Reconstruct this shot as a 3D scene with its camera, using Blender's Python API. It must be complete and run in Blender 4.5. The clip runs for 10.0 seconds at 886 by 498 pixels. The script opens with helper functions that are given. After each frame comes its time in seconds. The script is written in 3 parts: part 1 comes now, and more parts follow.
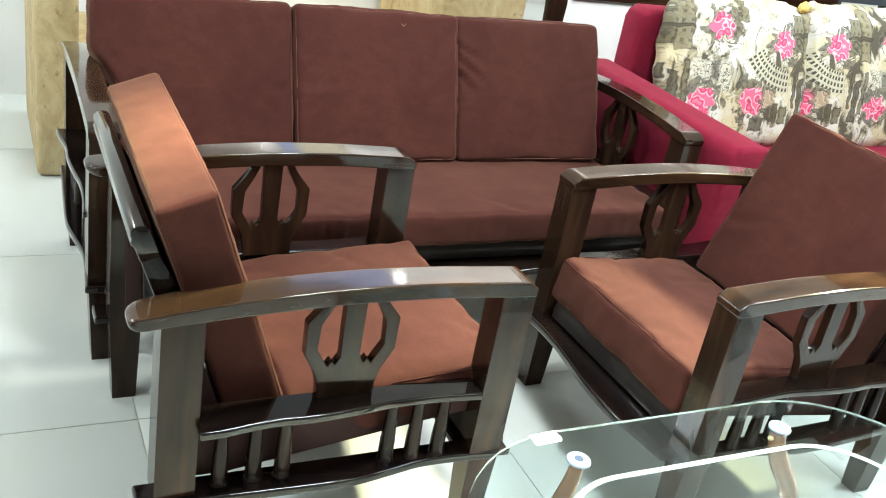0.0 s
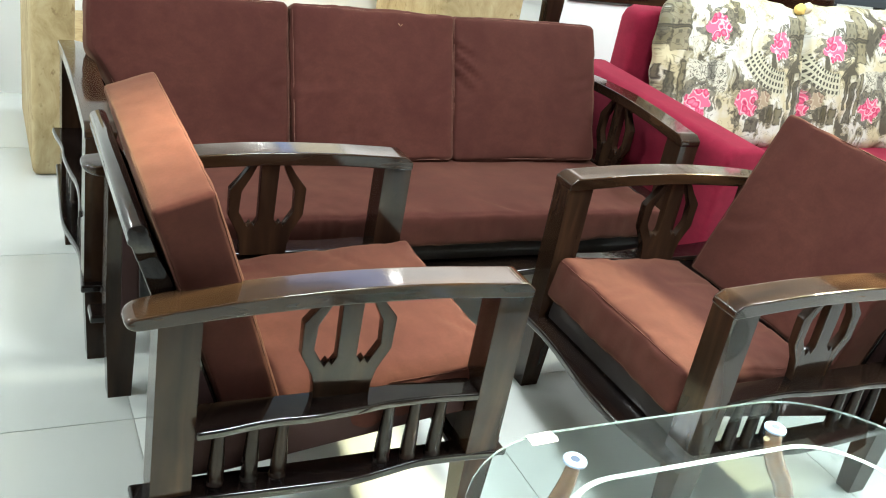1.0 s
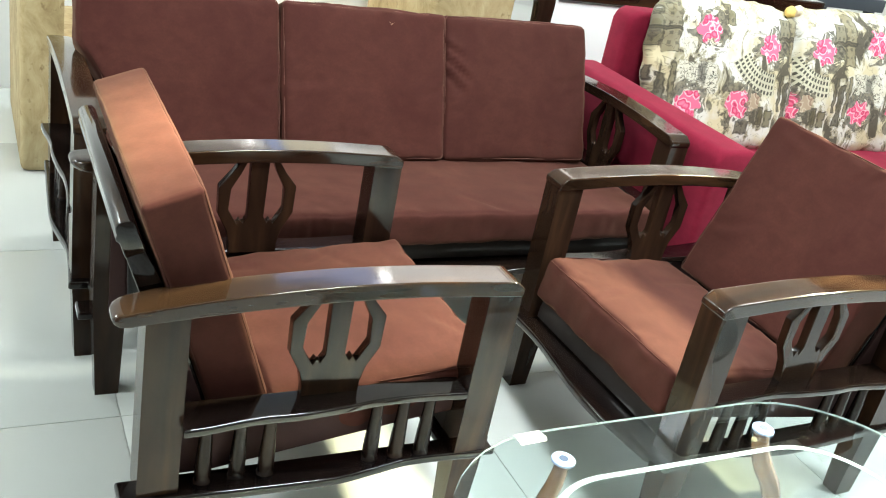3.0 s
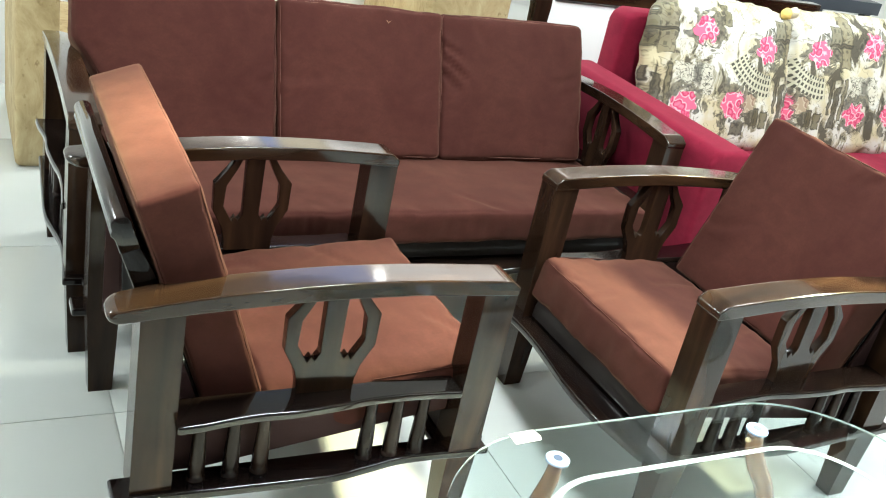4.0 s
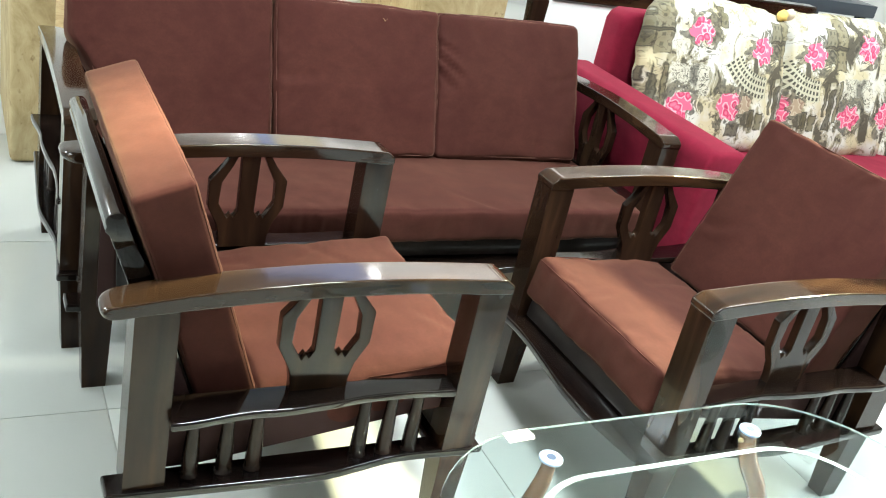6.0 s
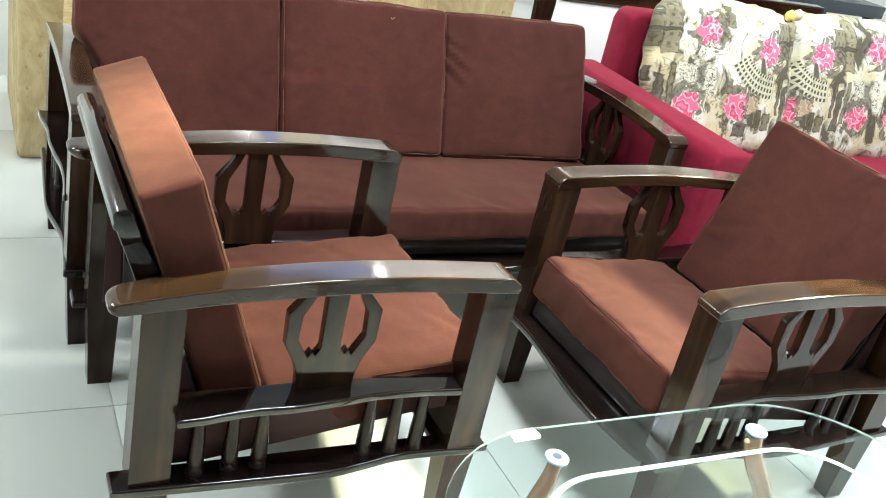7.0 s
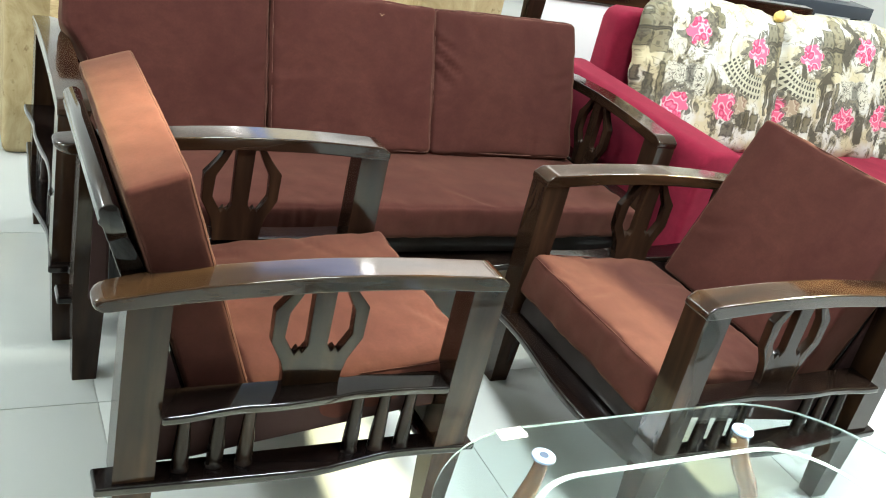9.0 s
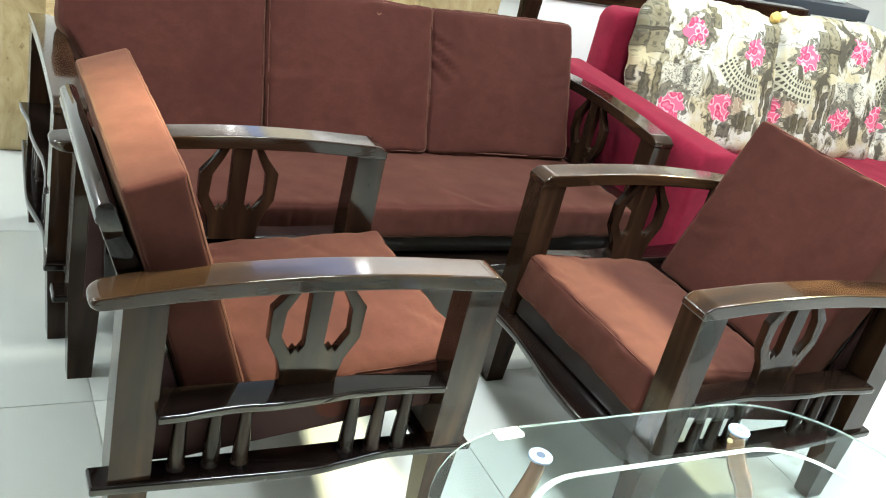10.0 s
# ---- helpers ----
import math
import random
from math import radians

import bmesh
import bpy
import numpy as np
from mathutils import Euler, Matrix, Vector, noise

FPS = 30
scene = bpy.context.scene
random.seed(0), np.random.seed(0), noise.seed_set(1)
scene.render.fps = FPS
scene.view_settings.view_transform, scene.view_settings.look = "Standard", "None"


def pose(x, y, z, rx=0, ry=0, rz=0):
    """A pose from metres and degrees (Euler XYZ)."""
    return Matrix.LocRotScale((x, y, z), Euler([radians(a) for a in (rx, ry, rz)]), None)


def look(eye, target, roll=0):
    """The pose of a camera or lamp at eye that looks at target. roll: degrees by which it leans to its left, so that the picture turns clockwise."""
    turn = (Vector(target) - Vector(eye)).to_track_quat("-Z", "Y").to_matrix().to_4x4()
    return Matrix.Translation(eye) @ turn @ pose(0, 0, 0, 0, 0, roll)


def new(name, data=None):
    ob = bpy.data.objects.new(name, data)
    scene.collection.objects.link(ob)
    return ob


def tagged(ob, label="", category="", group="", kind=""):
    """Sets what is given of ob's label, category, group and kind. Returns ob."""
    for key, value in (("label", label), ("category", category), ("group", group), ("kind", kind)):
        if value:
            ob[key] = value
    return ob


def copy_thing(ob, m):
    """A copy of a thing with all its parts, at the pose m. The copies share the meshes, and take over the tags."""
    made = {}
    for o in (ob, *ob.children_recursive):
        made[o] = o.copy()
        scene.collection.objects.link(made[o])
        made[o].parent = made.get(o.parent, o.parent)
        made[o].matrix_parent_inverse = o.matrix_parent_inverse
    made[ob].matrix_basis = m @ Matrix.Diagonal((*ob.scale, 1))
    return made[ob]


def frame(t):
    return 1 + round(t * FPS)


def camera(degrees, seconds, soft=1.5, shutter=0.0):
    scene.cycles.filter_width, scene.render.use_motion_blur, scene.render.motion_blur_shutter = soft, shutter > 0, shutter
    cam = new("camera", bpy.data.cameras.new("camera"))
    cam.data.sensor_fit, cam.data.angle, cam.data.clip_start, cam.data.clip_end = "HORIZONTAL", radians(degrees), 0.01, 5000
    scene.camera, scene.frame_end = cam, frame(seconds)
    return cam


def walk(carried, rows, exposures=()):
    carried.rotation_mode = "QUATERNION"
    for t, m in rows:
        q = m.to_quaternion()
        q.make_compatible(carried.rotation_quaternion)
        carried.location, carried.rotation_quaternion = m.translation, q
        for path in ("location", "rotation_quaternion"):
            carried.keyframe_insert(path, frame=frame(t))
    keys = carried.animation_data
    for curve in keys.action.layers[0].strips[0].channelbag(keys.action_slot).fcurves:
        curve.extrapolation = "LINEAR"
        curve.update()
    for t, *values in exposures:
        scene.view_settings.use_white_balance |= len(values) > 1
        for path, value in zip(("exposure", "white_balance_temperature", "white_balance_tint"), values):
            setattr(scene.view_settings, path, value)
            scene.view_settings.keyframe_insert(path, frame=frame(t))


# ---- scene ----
cam = camera(49.5, 10.0, soft=1.05)
walk(cam, [
    (0, pose(-0.2130, -1.2937, 1.3793, 64.102, -9.598, -23.990)),
    (0.5, pose(-0.2147, -1.2933, 1.3797, 64.103, -9.726, -24.084)),
    (1, pose(-0.2165, -1.2927, 1.3792, 64.139, -9.866, -24.197)),
    (1.5, pose(-0.2169, -1.2917, 1.3781, 64.185, -10.013, -24.317)),
    (2, pose(-0.2158, -1.2919, 1.3775, 64.198, -10.132, -24.428)),
    (2.5, pose(-0.2152, -1.2921, 1.3771, 64.206, -10.282, -24.516)),
    (4, pose(-0.2175, -1.2897, 1.3733, 64.194, -11.043, -24.710)),
    (4.5, pose(-0.2175, -1.2900, 1.3731, 64.194, -11.200, -24.839)),
    (5, pose(-0.2177, -1.2908, 1.3730, 64.216, -11.359, -24.891)),
    (5.5, pose(-0.2175, -1.2909, 1.3733, 64.213, -11.491, -24.962)),
    (7, pose(-0.2211, -1.2887, 1.3702, 64.023, -11.757, -24.390)),
    (7.5, pose(-0.2202, -1.2881, 1.3697, 64.057, -11.914, -24.563)),
    (8, pose(-0.2190, -1.2880, 1.3695, 64.067, -12.098, -24.667)),
    (8.5, pose(-0.2184, -1.2867, 1.3691, 64.026, -12.262, -24.742)),
    (9, pose(-0.2184, -1.2841, 1.3673, 63.998, -12.418, -24.874)),
    (9.5, pose(-0.2202, -1.2819, 1.3653, 64.017, -12.553, -24.975)),
    (10, pose(-0.2211, -1.2811, 1.3652, 64.027, -12.709, -25.079)),
], exposures=[(0, 0.42)])

# ---- light ----
world = bpy.data.worlds.new("world")
scene.world = world
world.use_nodes = True
world.node_tree.nodes["Background"].inputs[0].default_value = (0.9, 0.95, 1.0, 1)
world.node_tree.nodes["Background"].inputs[1].default_value = 0.05

CEIL = 3.0


def area(name, x, y, z, power, sx, sy, colour=(1, 0.97, 0.92), target=None, spread=180):
    data = bpy.data.lights.new(name, "AREA")
    data.shape, data.size, data.size_y = "RECTANGLE", sx, sy
    data.energy, data.color, data.spread = power, colour, radians(spread)
    ob = new(name, data)
    ob.matrix_basis = look((x, y, z), target or (x, y + 0.0001, z - 1))
    return ob


SPOTS = [
    ((3.75, 0.40, 2.8), (1.0, -0.05, 0.4), 2250, 24, (1.0, 0.97, 0.64)),
    # unseen warm lamp, added to brighten the first armchair's back cushion
    ((1.25, 0.36, 2.88), (0.10, 0.29, 0.73), 2100, 14, (1.0, 1.0, 0.64)),
]
for eye, aim, power, cone, tint in SPOTS:
    spot_data = bpy.data.lights.new("spot_lamp", "SPOT")
    spot_data.energy, spot_data.color, spot_data.shadow_soft_size = power, tint, 0.16
    spot_data.spot_size, spot_data.spot_blend = radians(cone), 1.0
    new("spot_lamp", spot_data).matrix_basis = look(eye, aim)

# place, power, spread and tint of the near ceiling panels, added unseen as fill
COOL = (0.88, 0.965, 1.0)
FILL_PANELS = [
    (-2.1, 2.6, 58, 180, COOL),
    (-2.3, 0.35, 58, 180, COOL),
    (0.95, -0.22, 80, 180, COOL),
    (3.0, 0.45, 62, 180, COOL),
    (1.6, -1.9, 6, 180, COOL),
    (2.45, -0.95, 34, 80, COOL),
    (1.3, 2.4, 16, 70, COOL),
]
for px, py, power, spread, tint in FILL_PANELS:
    area("panel_light", px, py, CEIL - 0.03, power, 0.56, 0.56, tint, None, spread)


# ---- materials ----
def material(name, colour, rough=0.5, **more):
    m = bpy.data.materials.new(name)
    m.use_nodes = True
    b = m.node_tree.nodes["Principled BSDF"]
    b.inputs["Base Color"].default_value = (*colour, 1)
    b.inputs["Roughness"].default_value = rough
    for key, value in more.items():
        b.inputs[key.replace("_", " ")].default_value = value
    return m


class Nodes:
    """Short forms for the nodes of one material."""

    def __init__(self, m):
        self.t = m.node_tree
        self.b = self.t.nodes["Principled BSDF"]

    def add(self, kind, ins=None, **props):
        n = self.t.nodes.new(kind)
        if "data_type" in props:
            n.data_type = props["data_type"]
        if "blend_type" in props:
            n.blend_type = props["blend_type"]
        if "operation" in props:
            n.operation = props["operation"]
        if "use_clamp" in props:
            n.use_clamp = props["use_clamp"]
        if "distance" in props:
            n.distance = props["distance"]
        for k, v in (ins or {}).items():
            if hasattr(v, "is_linked"):
                self.t.links.new(v, n.inputs[k])
            else:
                n.inputs[k].default_value = v
        return n

    def link(self, a, name):
        self.t.links.new(a, self.b.inputs[name])

    def coords(self, scale=(1, 1, 1), kind="Object"):
        c = self.add("ShaderNodeTexCoord")
        return self.add("ShaderNodeMapping", {"Vector": c.outputs[kind], "Scale": scale}).outputs[0]

    def noise(self, vec, scale, detail=4, rough=0.55, distortion=0.0):
        return self.add("ShaderNodeTexNoise", {"Vector": vec, "Scale": scale, "Detail": detail, "Roughness": rough, "Distortion": distortion}).outputs["Fac"]

    def ramp(self, fac, *stops):
        n = self.add("ShaderNodeValToRGB", {"Fac": fac})
        e = n.color_ramp.elements
        while len(e) < len(stops):
            e.new(0.5)
        for el, (p, c) in zip(e, stops):
            el.position, el.color = p, (*c, 1) if len(c) == 3 else c
        return n.outputs[0]

    def mix(self, fac, a, b, blend="MIX"):
        n = self.add("ShaderNodeMix", data_type="RGBA", blend_type=blend)
        for i, v in ((0, fac), (6, a), (7, b)):
            if hasattr(v, "is_linked"):
                self.t.links.new(v, n.inputs[i])
            else:
                n.inputs[i].default_value = (*v, 1) if isinstance(v, tuple) and len(v) == 3 else v
        return n.outputs[2]

    def math(self, op, a, b=0.0, c=0.0, clamp=False):
        n = self.add("ShaderNodeMath", operation=op, use_clamp=clamp)
        for i, v in enumerate((a, b, c)):
            if hasattr(v, "is_linked"):
                self.t.links.new(v, n.inputs[i])
            else:
                n.inputs[i].default_value = v
        return n.outputs[0]

    def bump(self, height, strength, distance=0.002):
        n = self.add("ShaderNodeBump", {"Height": height, "Strength": strength, "Distance": distance})
        self.link(n.outputs[0], "Normal")


def wood(name, stretch, dark, mid, light, rough=0.16, coat=1.0):
    m = material(name, mid, rough)
    n = Nodes(m)
    v = n.coords(stretch)
    broad = n.noise(v, 2.2, 3, 0.5, 0.6)
    fine = n.noise(v, 9.0, 5, 0.6, 0.3)
    col = n.mix(n.math("MULTIPLY", fine, 0.55), n.ramp(broad, (0.3, dark), (0.55, mid), (0.8, light)), dark)
    n.link(col, "Base Color")
    smear = n.noise(n.coords((1, 1, 1)), 14.0, 3)
    n.link(n.math("MULTIPLY_ADD", smear, 0.14, rough - 0.06), "Roughness")
    n.b.inputs["Coat Weight"].default_value = coat
    n.b.inputs["Specular IOR Level"].default_value = 0.05
    n.b.inputs["Coat Roughness"].default_value = 0.075
    n.b.inputs["Coat IOR"].default_value = 1.42
    n.bump(n.noise(n.coords((1, 1, 1)), 9.0, 2), 0.12, 0.004)
    return m


DK, MD, LT = (0.010, 0.005, 0.0028), (0.037, 0.0185, 0.0088), (0.080, 0.040, 0.0180)
WOOD_U = wood("lacquered_wood_along", (1.2, 9, 9), DK, MD, LT)
WOOD_Z = wood("lacquered_wood_upright", (9, 9, 1.2), (0.010, 0.0052, 0.0034), (0.033, 0.0172, 0.0096), (0.072, 0.037, 0.0190), 0.2, 0.48)
# seat front board: the grey sheen of its gloss is put into the colour
BOARD = wood("grey_sheen_board", (3, 3, 3), (0.028, 0.024, 0.022), (0.04, 0.035, 0.033), (0.05, 0.044, 0.041), 0.3, 0.3)
# darker copies of the frame wood; shade and dim reflections are put into colour
GLOSS_SHADED_WOOD = wood("shaded_polished_wood", (3, 6, 9), (0.004, 0.003, 0.003), (0.012, 0.007, 0.005), (0.03, 0.016, 0.009), 0.16, 1.0)
SHADED_WOOD = wood("shaded_lacquered_wood", (6, 3, 9), (0.004, 0.003, 0.003), (0.010, 0.006, 0.0045), (0.022, 0.012, 0.007), 0.16, 1.0)
SPINDLE = wood("shaded_dull_wood", (6, 6, 2), (0.008, 0.005, 0.004), (0.020, 0.011, 0.008), (0.040, 0.022, 0.014), 0.25, 0.32)
TAN_WOOD = wood("tan_wood", (9, 9, 1.5), (0.11, 0.049, 0.025), (0.185, 0.090, 0.047), (0.26, 0.138, 0.078), 0.22, 0.9)


def velvet(name, base, worn, sheen, tint=(1.0, 0.68, 0.44)):
    m = material(name, base, 0.85)
    n = Nodes(m)
    v = n.coords()
    patch = n.noise(v, 4.5, 4, 0.6, 0.8)
    fine = n.noise(v, 170.0, 3, 0.7)
    nap = n.noise(n.coords((1, 0.6, 1)), 34.0, 5, 0.65, 0.3)
    col = n.mix(n.ramp(patch, (0.38, (0, 0, 0)), (0.64, (1, 1, 1))), base, worn)
    col = n.mix(n.ramp(nap, (0.36, (0.42, 0.42, 0.42)), (0.62, (0, 0, 0))), col, tuple(c * 0.68 for c in base))
    col = n.mix(n.math("MULTIPLY", fine, 0.5), col, tuple(c * 0.5 for c in base))
    own = n.math("MULTIPLY_ADD", n.add("ShaderNodeObjectInfo").outputs["Random"], 0.14, 0.93)
    tone = n.add("ShaderNodeCombineColor", {0: own, 1: own, 2: own}).outputs[0]
    n.link(n.mix(1.0, col, tone, "MULTIPLY"), "Base Color")
    n.b.inputs["Sheen Weight"].default_value = sheen
    n.b.inputs["Sheen Roughness"].default_value = 0.45
    n.b.inputs["Sheen Tint"].default_value = (*tint, 1)
    n.b.inputs["Specular IOR Level"].default_value = 0.12
    fold = n.noise(n.coords((1.0, 1.5, 1.0)), 6.0, 2, 0.5, 1.2)
    h = n.math("ADD", n.math("MULTIPLY", fine, 0.04), n.math("ADD", n.math("MULTIPLY", nap, 0.05), n.math("MULTIPLY", fold, 0.13)))
    n.bump(h, 0.42, 0.008)
    return m


VELVET = velvet("brown_velvet", (0.067, 0.0188, 0.0147), (0.088, 0.0275, 0.0200), 0.14, (1.0, 0.70, 0.42))
PIPING = velvet("brown_piping", (0.050, 0.0165, 0.0118), (0.066, 0.0225, 0.0165), 0.2)
# the lit edge of the sofa pads' piping, put into a paler cord colour
LIT_PIPING = velvet("lit_brown_piping", (0.13, 0.055, 0.042), (0.17, 0.075, 0.058), 0.3)
RED = velvet("red_velvet", (0.20, 0.009, 0.028), (0.245, 0.014, 0.036), 0.25, (1.0, 0.30, 0.36))

PALE_WOOD = wood("pale_wood", (9, 9, 3), (0.40, 0.28, 0.16), (0.50, 0.37, 0.22), (0.58, 0.45, 0.30), 0.3, 0.5)


def tile_material():
    m = material("white_tile", (0.72, 0.74, 0.70), 0.09)
    n = Nodes(m)
    info = n.add("ShaderNodeObjectInfo").outputs["Random"]
    v = n.coords()
    cloud = n.noise(v, 2.2, 4, 0.55, 0.5)
    tone = n.math("MULTIPLY_ADD", info, 0.25, n.math("MULTIPLY", cloud, 0.7))
    n.link(n.ramp(tone, (0.2, (0.55, 0.575, 0.54)), (0.8, (0.61, 0.635, 0.60))), "Base Color")
    smear = n.noise(v, 6.0, 5, 0.65, 1.0)
    n.link(n.math("MULTIPLY_ADD", smear, 0.16, 0.10), "Roughness")
    n.bump(n.noise(v, 1.5, 2), 0.03, 0.01)
    return m


TILE = tile_material()
GROUT = material("grout", (0.50, 0.51, 0.48), 0.8)


def paint(name, colour, rough=0.6):
    m = material(name, colour, rough)
    n = Nodes(m)
    f = n.noise(n.coords(), 3.0, 5, 0.6)
    n.link(n.mix(f, tuple(c * 0.93 for c in colour), tuple(min(1, c * 1.05) for c in colour)), "Base Color")
    n.bump(n.noise(n.coords(), 90, 2), 0.05, 0.001)
    return m


WALL = paint("white_wall_paint", (0.86, 0.87, 0.85))
# for the unseen south wall, darkened so less light bounces off it
DIM_WALL = paint("dim_wall_paint", (0.18, 0.175, 0.17))
CEILING = paint("white_ceiling_paint", (0.82, 0.83, 0.82))
WHITE = paint("white_laminate", (0.84, 0.84, 0.81), 0.35)
BLACK = paint("black_lacquer", (0.022, 0.023, 0.027), 0.25)
GREY = paint("grey_board", (0.055, 0.065, 0.08), 0.35)
CAP = material("pale_blue_cap", (0.36, 0.47, 0.66), 0.2)
CAP_CORE = material("dull_cap_core", (0.025, 0.05, 0.11), 0.5)
STICKER = material("white_sticker", (0.86, 0.85, 0.82), 0.5)
STRIPE = material("frosted_stripe", (0.30, 0.40, 0.42), 0.4)
RIM = material("green_glass_rim", (0.22, 0.28, 0.27), 0.1, Transmission_Weight=0.25)
GLASS = material("clear_glass", (0.76, 0.865, 0.855), 0.0, Transmission_Weight=1.0, IOR=1.5)
LAMP = material("lamp_diffuser", (0.9, 0.9, 0.9), 0.5)
LAMP.node_tree.nodes["Principled BSDF"].inputs["Emission Color"].default_value = (1, 1, 0.97, 1)
LAMP.node_tree.nodes["Principled BSDF"].inputs["Emission Strength"].default_value = 2.6
SPOT = material("lamp_bulb", (0.9, 0.9, 0.9), 0.5)
SPOT.node_tree.nodes["Principled BSDF"].inputs["Emission Color"].default_value = (1, 1, 0.97, 1)
SPOT.node_tree.nodes["Principled BSDF"].inputs["Emission Strength"].default_value = 30.0
# tinted glows added out of view, so the arm tops reflect blue and yellow
BLUE_GLOW = material("blue_glow", (0.3, 0.4, 0.9), 0.5)
BLUE_GLOW.node_tree.nodes["Principled BSDF"].inputs["Emission Color"].default_value = (0.36, 0.50, 0.80, 1)
BLUE_GLOW.node_tree.nodes["Principled BSDF"].inputs["Emission Strength"].default_value = 2.5
YELLOWISH_GLOW = material("yellowish_glow", (0.9, 0.85, 0.7), 0.5)
YELLOWISH_GLOW.node_tree.nodes["Principled BSDF"].inputs["Emission Color"].default_value = (1, 0.92, 0.68, 1)
YELLOWISH_GLOW.node_tree.nodes["Principled BSDF"].inputs["Emission Strength"].default_value = 1.7


def beige_material():
    m = material("mottled_beige_fabric", (0.5, 0.4, 0.22), 0.8)
    n = Nodes(m)
    v = n.coords((1, 1, 0.7))
    a = n.noise(v, 9.0, 6, 0.7, 1.2)
    spots = n.noise(v, 30.0, 3, 0.6)
    col = n.ramp(a, (0.3, (0.27, 0.19, 0.08)), (0.5, (0.40, 0.30, 0.15)), (0.72, (0.50, 0.41, 0.235)))
    col = n.mix(n.ramp(spots, (0.60, (0, 0, 0)), (0.70, (0.85, 0.85, 0.85))), col, (0.20, 0.13, 0.05))
    n.link(col, "Base Color")
    n.bump(a, 0.3, 0.003)
    return m


BEIGE = beige_material()
# maroon darkened to hold the shade under the seats and behind the cushions
SHADE_MAROON = paint("shade_darkened_maroon", (0.032, 0.008, 0.007), 0.85)


def floral_material():
    """White cloth printed with olive-grey sketches of buildings and pink roses, repeating sideways."""
    repeat = 0.518
    m = material("floral_print_cloth", (0.8, 0.78, 0.7), 0.8)
    n = Nodes(m)

    def move(vec, by, scale):
        off = n.add("ShaderNodeVectorMath", {0: by, "Scale": scale}, operation="SCALE").outputs[0]
        return n.add("ShaderNodeVectorMath", {0: vec, 1: off}, operation="ADD").outputs[0]

    def step(a, lo, hi):
        return n.math("MULTIPLY_ADD", a, 1 / (hi - lo), -lo / (hi - lo), clamp=True)

    def times(*facs):
        out = facs[0]
        for f in facs[1:]:
            out = n.math("MULTIPLY", out, f)
        return out

    def about(vec, x, z):
        """Sideways and upward distance from a point of the print, the nearest repeat."""
        p = n.add("ShaderNodeSeparateXYZ", {0: vec})
        dx = n.math("WRAP", n.math("SUBTRACT", p.outputs[0], x), repeat / 2, -repeat / 2)
        return dx, n.math("SUBTRACT", p.outputs[2], z)

    def ray(dx, dz):
        return n.math("SQRT", n.math("ADD", n.math("MULTIPLY", dx, dx), n.math("MULTIPLY", dz, dz)))

    def patch(vec, x0, x1, z0, z1, soft=0.004):
        dx, dz = about(vec, (x0 + x1) / 2, (z0 + z1) / 2)
        inside = n.math("MINIMUM", n.math("SUBTRACT", (x1 - x0) / 2, n.math("ABSOLUTE", dx)), n.math("SUBTRACT", (z1 - z0) / 2, n.math("ABSOLUTE", dz)))
        return step(inside, 0.0, soft), inside

    def stripes(a, count, lo, hi):
        return step(n.math("SINE", n.math("MULTIPLY", a, count)), lo, hi)

    c = n.add("ShaderNodeTexCoord").outputs["Object"]
    own = n.add("ShaderNodeSeparateColor", {0: n.add("ShaderNodeObjectInfo").outputs["Color"]}).outputs[0]
    flat = n.add("ShaderNodeVectorMath", {0: c, 1: (1, 0, 1)}, operation="MULTIPLY").outputs[0]
    v = n.add("ShaderNodeVectorMath", {0: flat, 1: n.add("ShaderNodeCombineXYZ", {"X": own}).outputs[0]}, operation="ADD").outputs[0]
    half = (0.5, 0.5, 0.5)
    wob = n.add("ShaderNodeVectorMath", {0: n.add("ShaderNodeTexNoise", {"Vector": v, "Scale": 24.0, "Detail": 3.0}).outputs["Color"], 1: half}, operation="SUBTRACT").outputs[0]
    soft = move(v, wob, 0.034)
    loose = move(v, wob, 0.055)
    cream, dark = (0.62, 0.605, 0.53), (0.040, 0.034, 0.024)
    col = n.mix(step(n.noise(v, 9, 4), 0.46, 0.60), cream, (0.55, 0.48, 0.30))
    # soft olive brush strokes, sparse
    brush = n.noise(n.add("ShaderNodeMapping", {"Vector": v, "Scale": (1, 1, 0.55)}).outputs[0], 15.0, 4, 0.6, 1.0)
    col = n.mix(n.math("MULTIPLY", step(brush, 0.515, 0.565), 0.85), col, (0.25, 0.215, 0.125))
    col = n.mix(n.math("MULTIPLY", step(brush, 0.585, 0.605), 0.85), col, (0.052, 0.045, 0.031))
    # sketched houses and towers
    p = n.add("ShaderNodeSeparateXYZ", {0: soft})
    floors = stripes(p.outputs[2], 190.0, 0.2, 0.7)
    bays = stripes(p.outputs[0], 300.0, 0.0, 0.5)
    for x0, x1, z0, z1, tone in HOUSES:
        mask, inside = patch(soft, x0, x1, z0, z1)
        col = n.mix(n.math("MULTIPLY", mask, 0.9), col, tone)
        rim = times(mask, n.math("SUBTRACT", 1.0, step(inside, 0.004, 0.007)), step(brush, 0.40, 0.48))
        col = n.mix(n.math("MULTIPLY", rim, 0.8), col, dark)
        col = n.mix(times(mask, floors, bays, 0.55), col, dark)
    # a postage stamp with a scribbled figure and lines
    mask, inside = patch(soft, -0.235, -0.085, -0.05, 0.052)
    col = n.mix(n.math("MULTIPLY", mask, 0.9), col, (0.56, 0.53, 0.42))
    scrawl = n.math("ABSOLUTE", n.math("SUBTRACT", n.noise(v, 34.0, 2, 0.5, 2.0), 0.5))
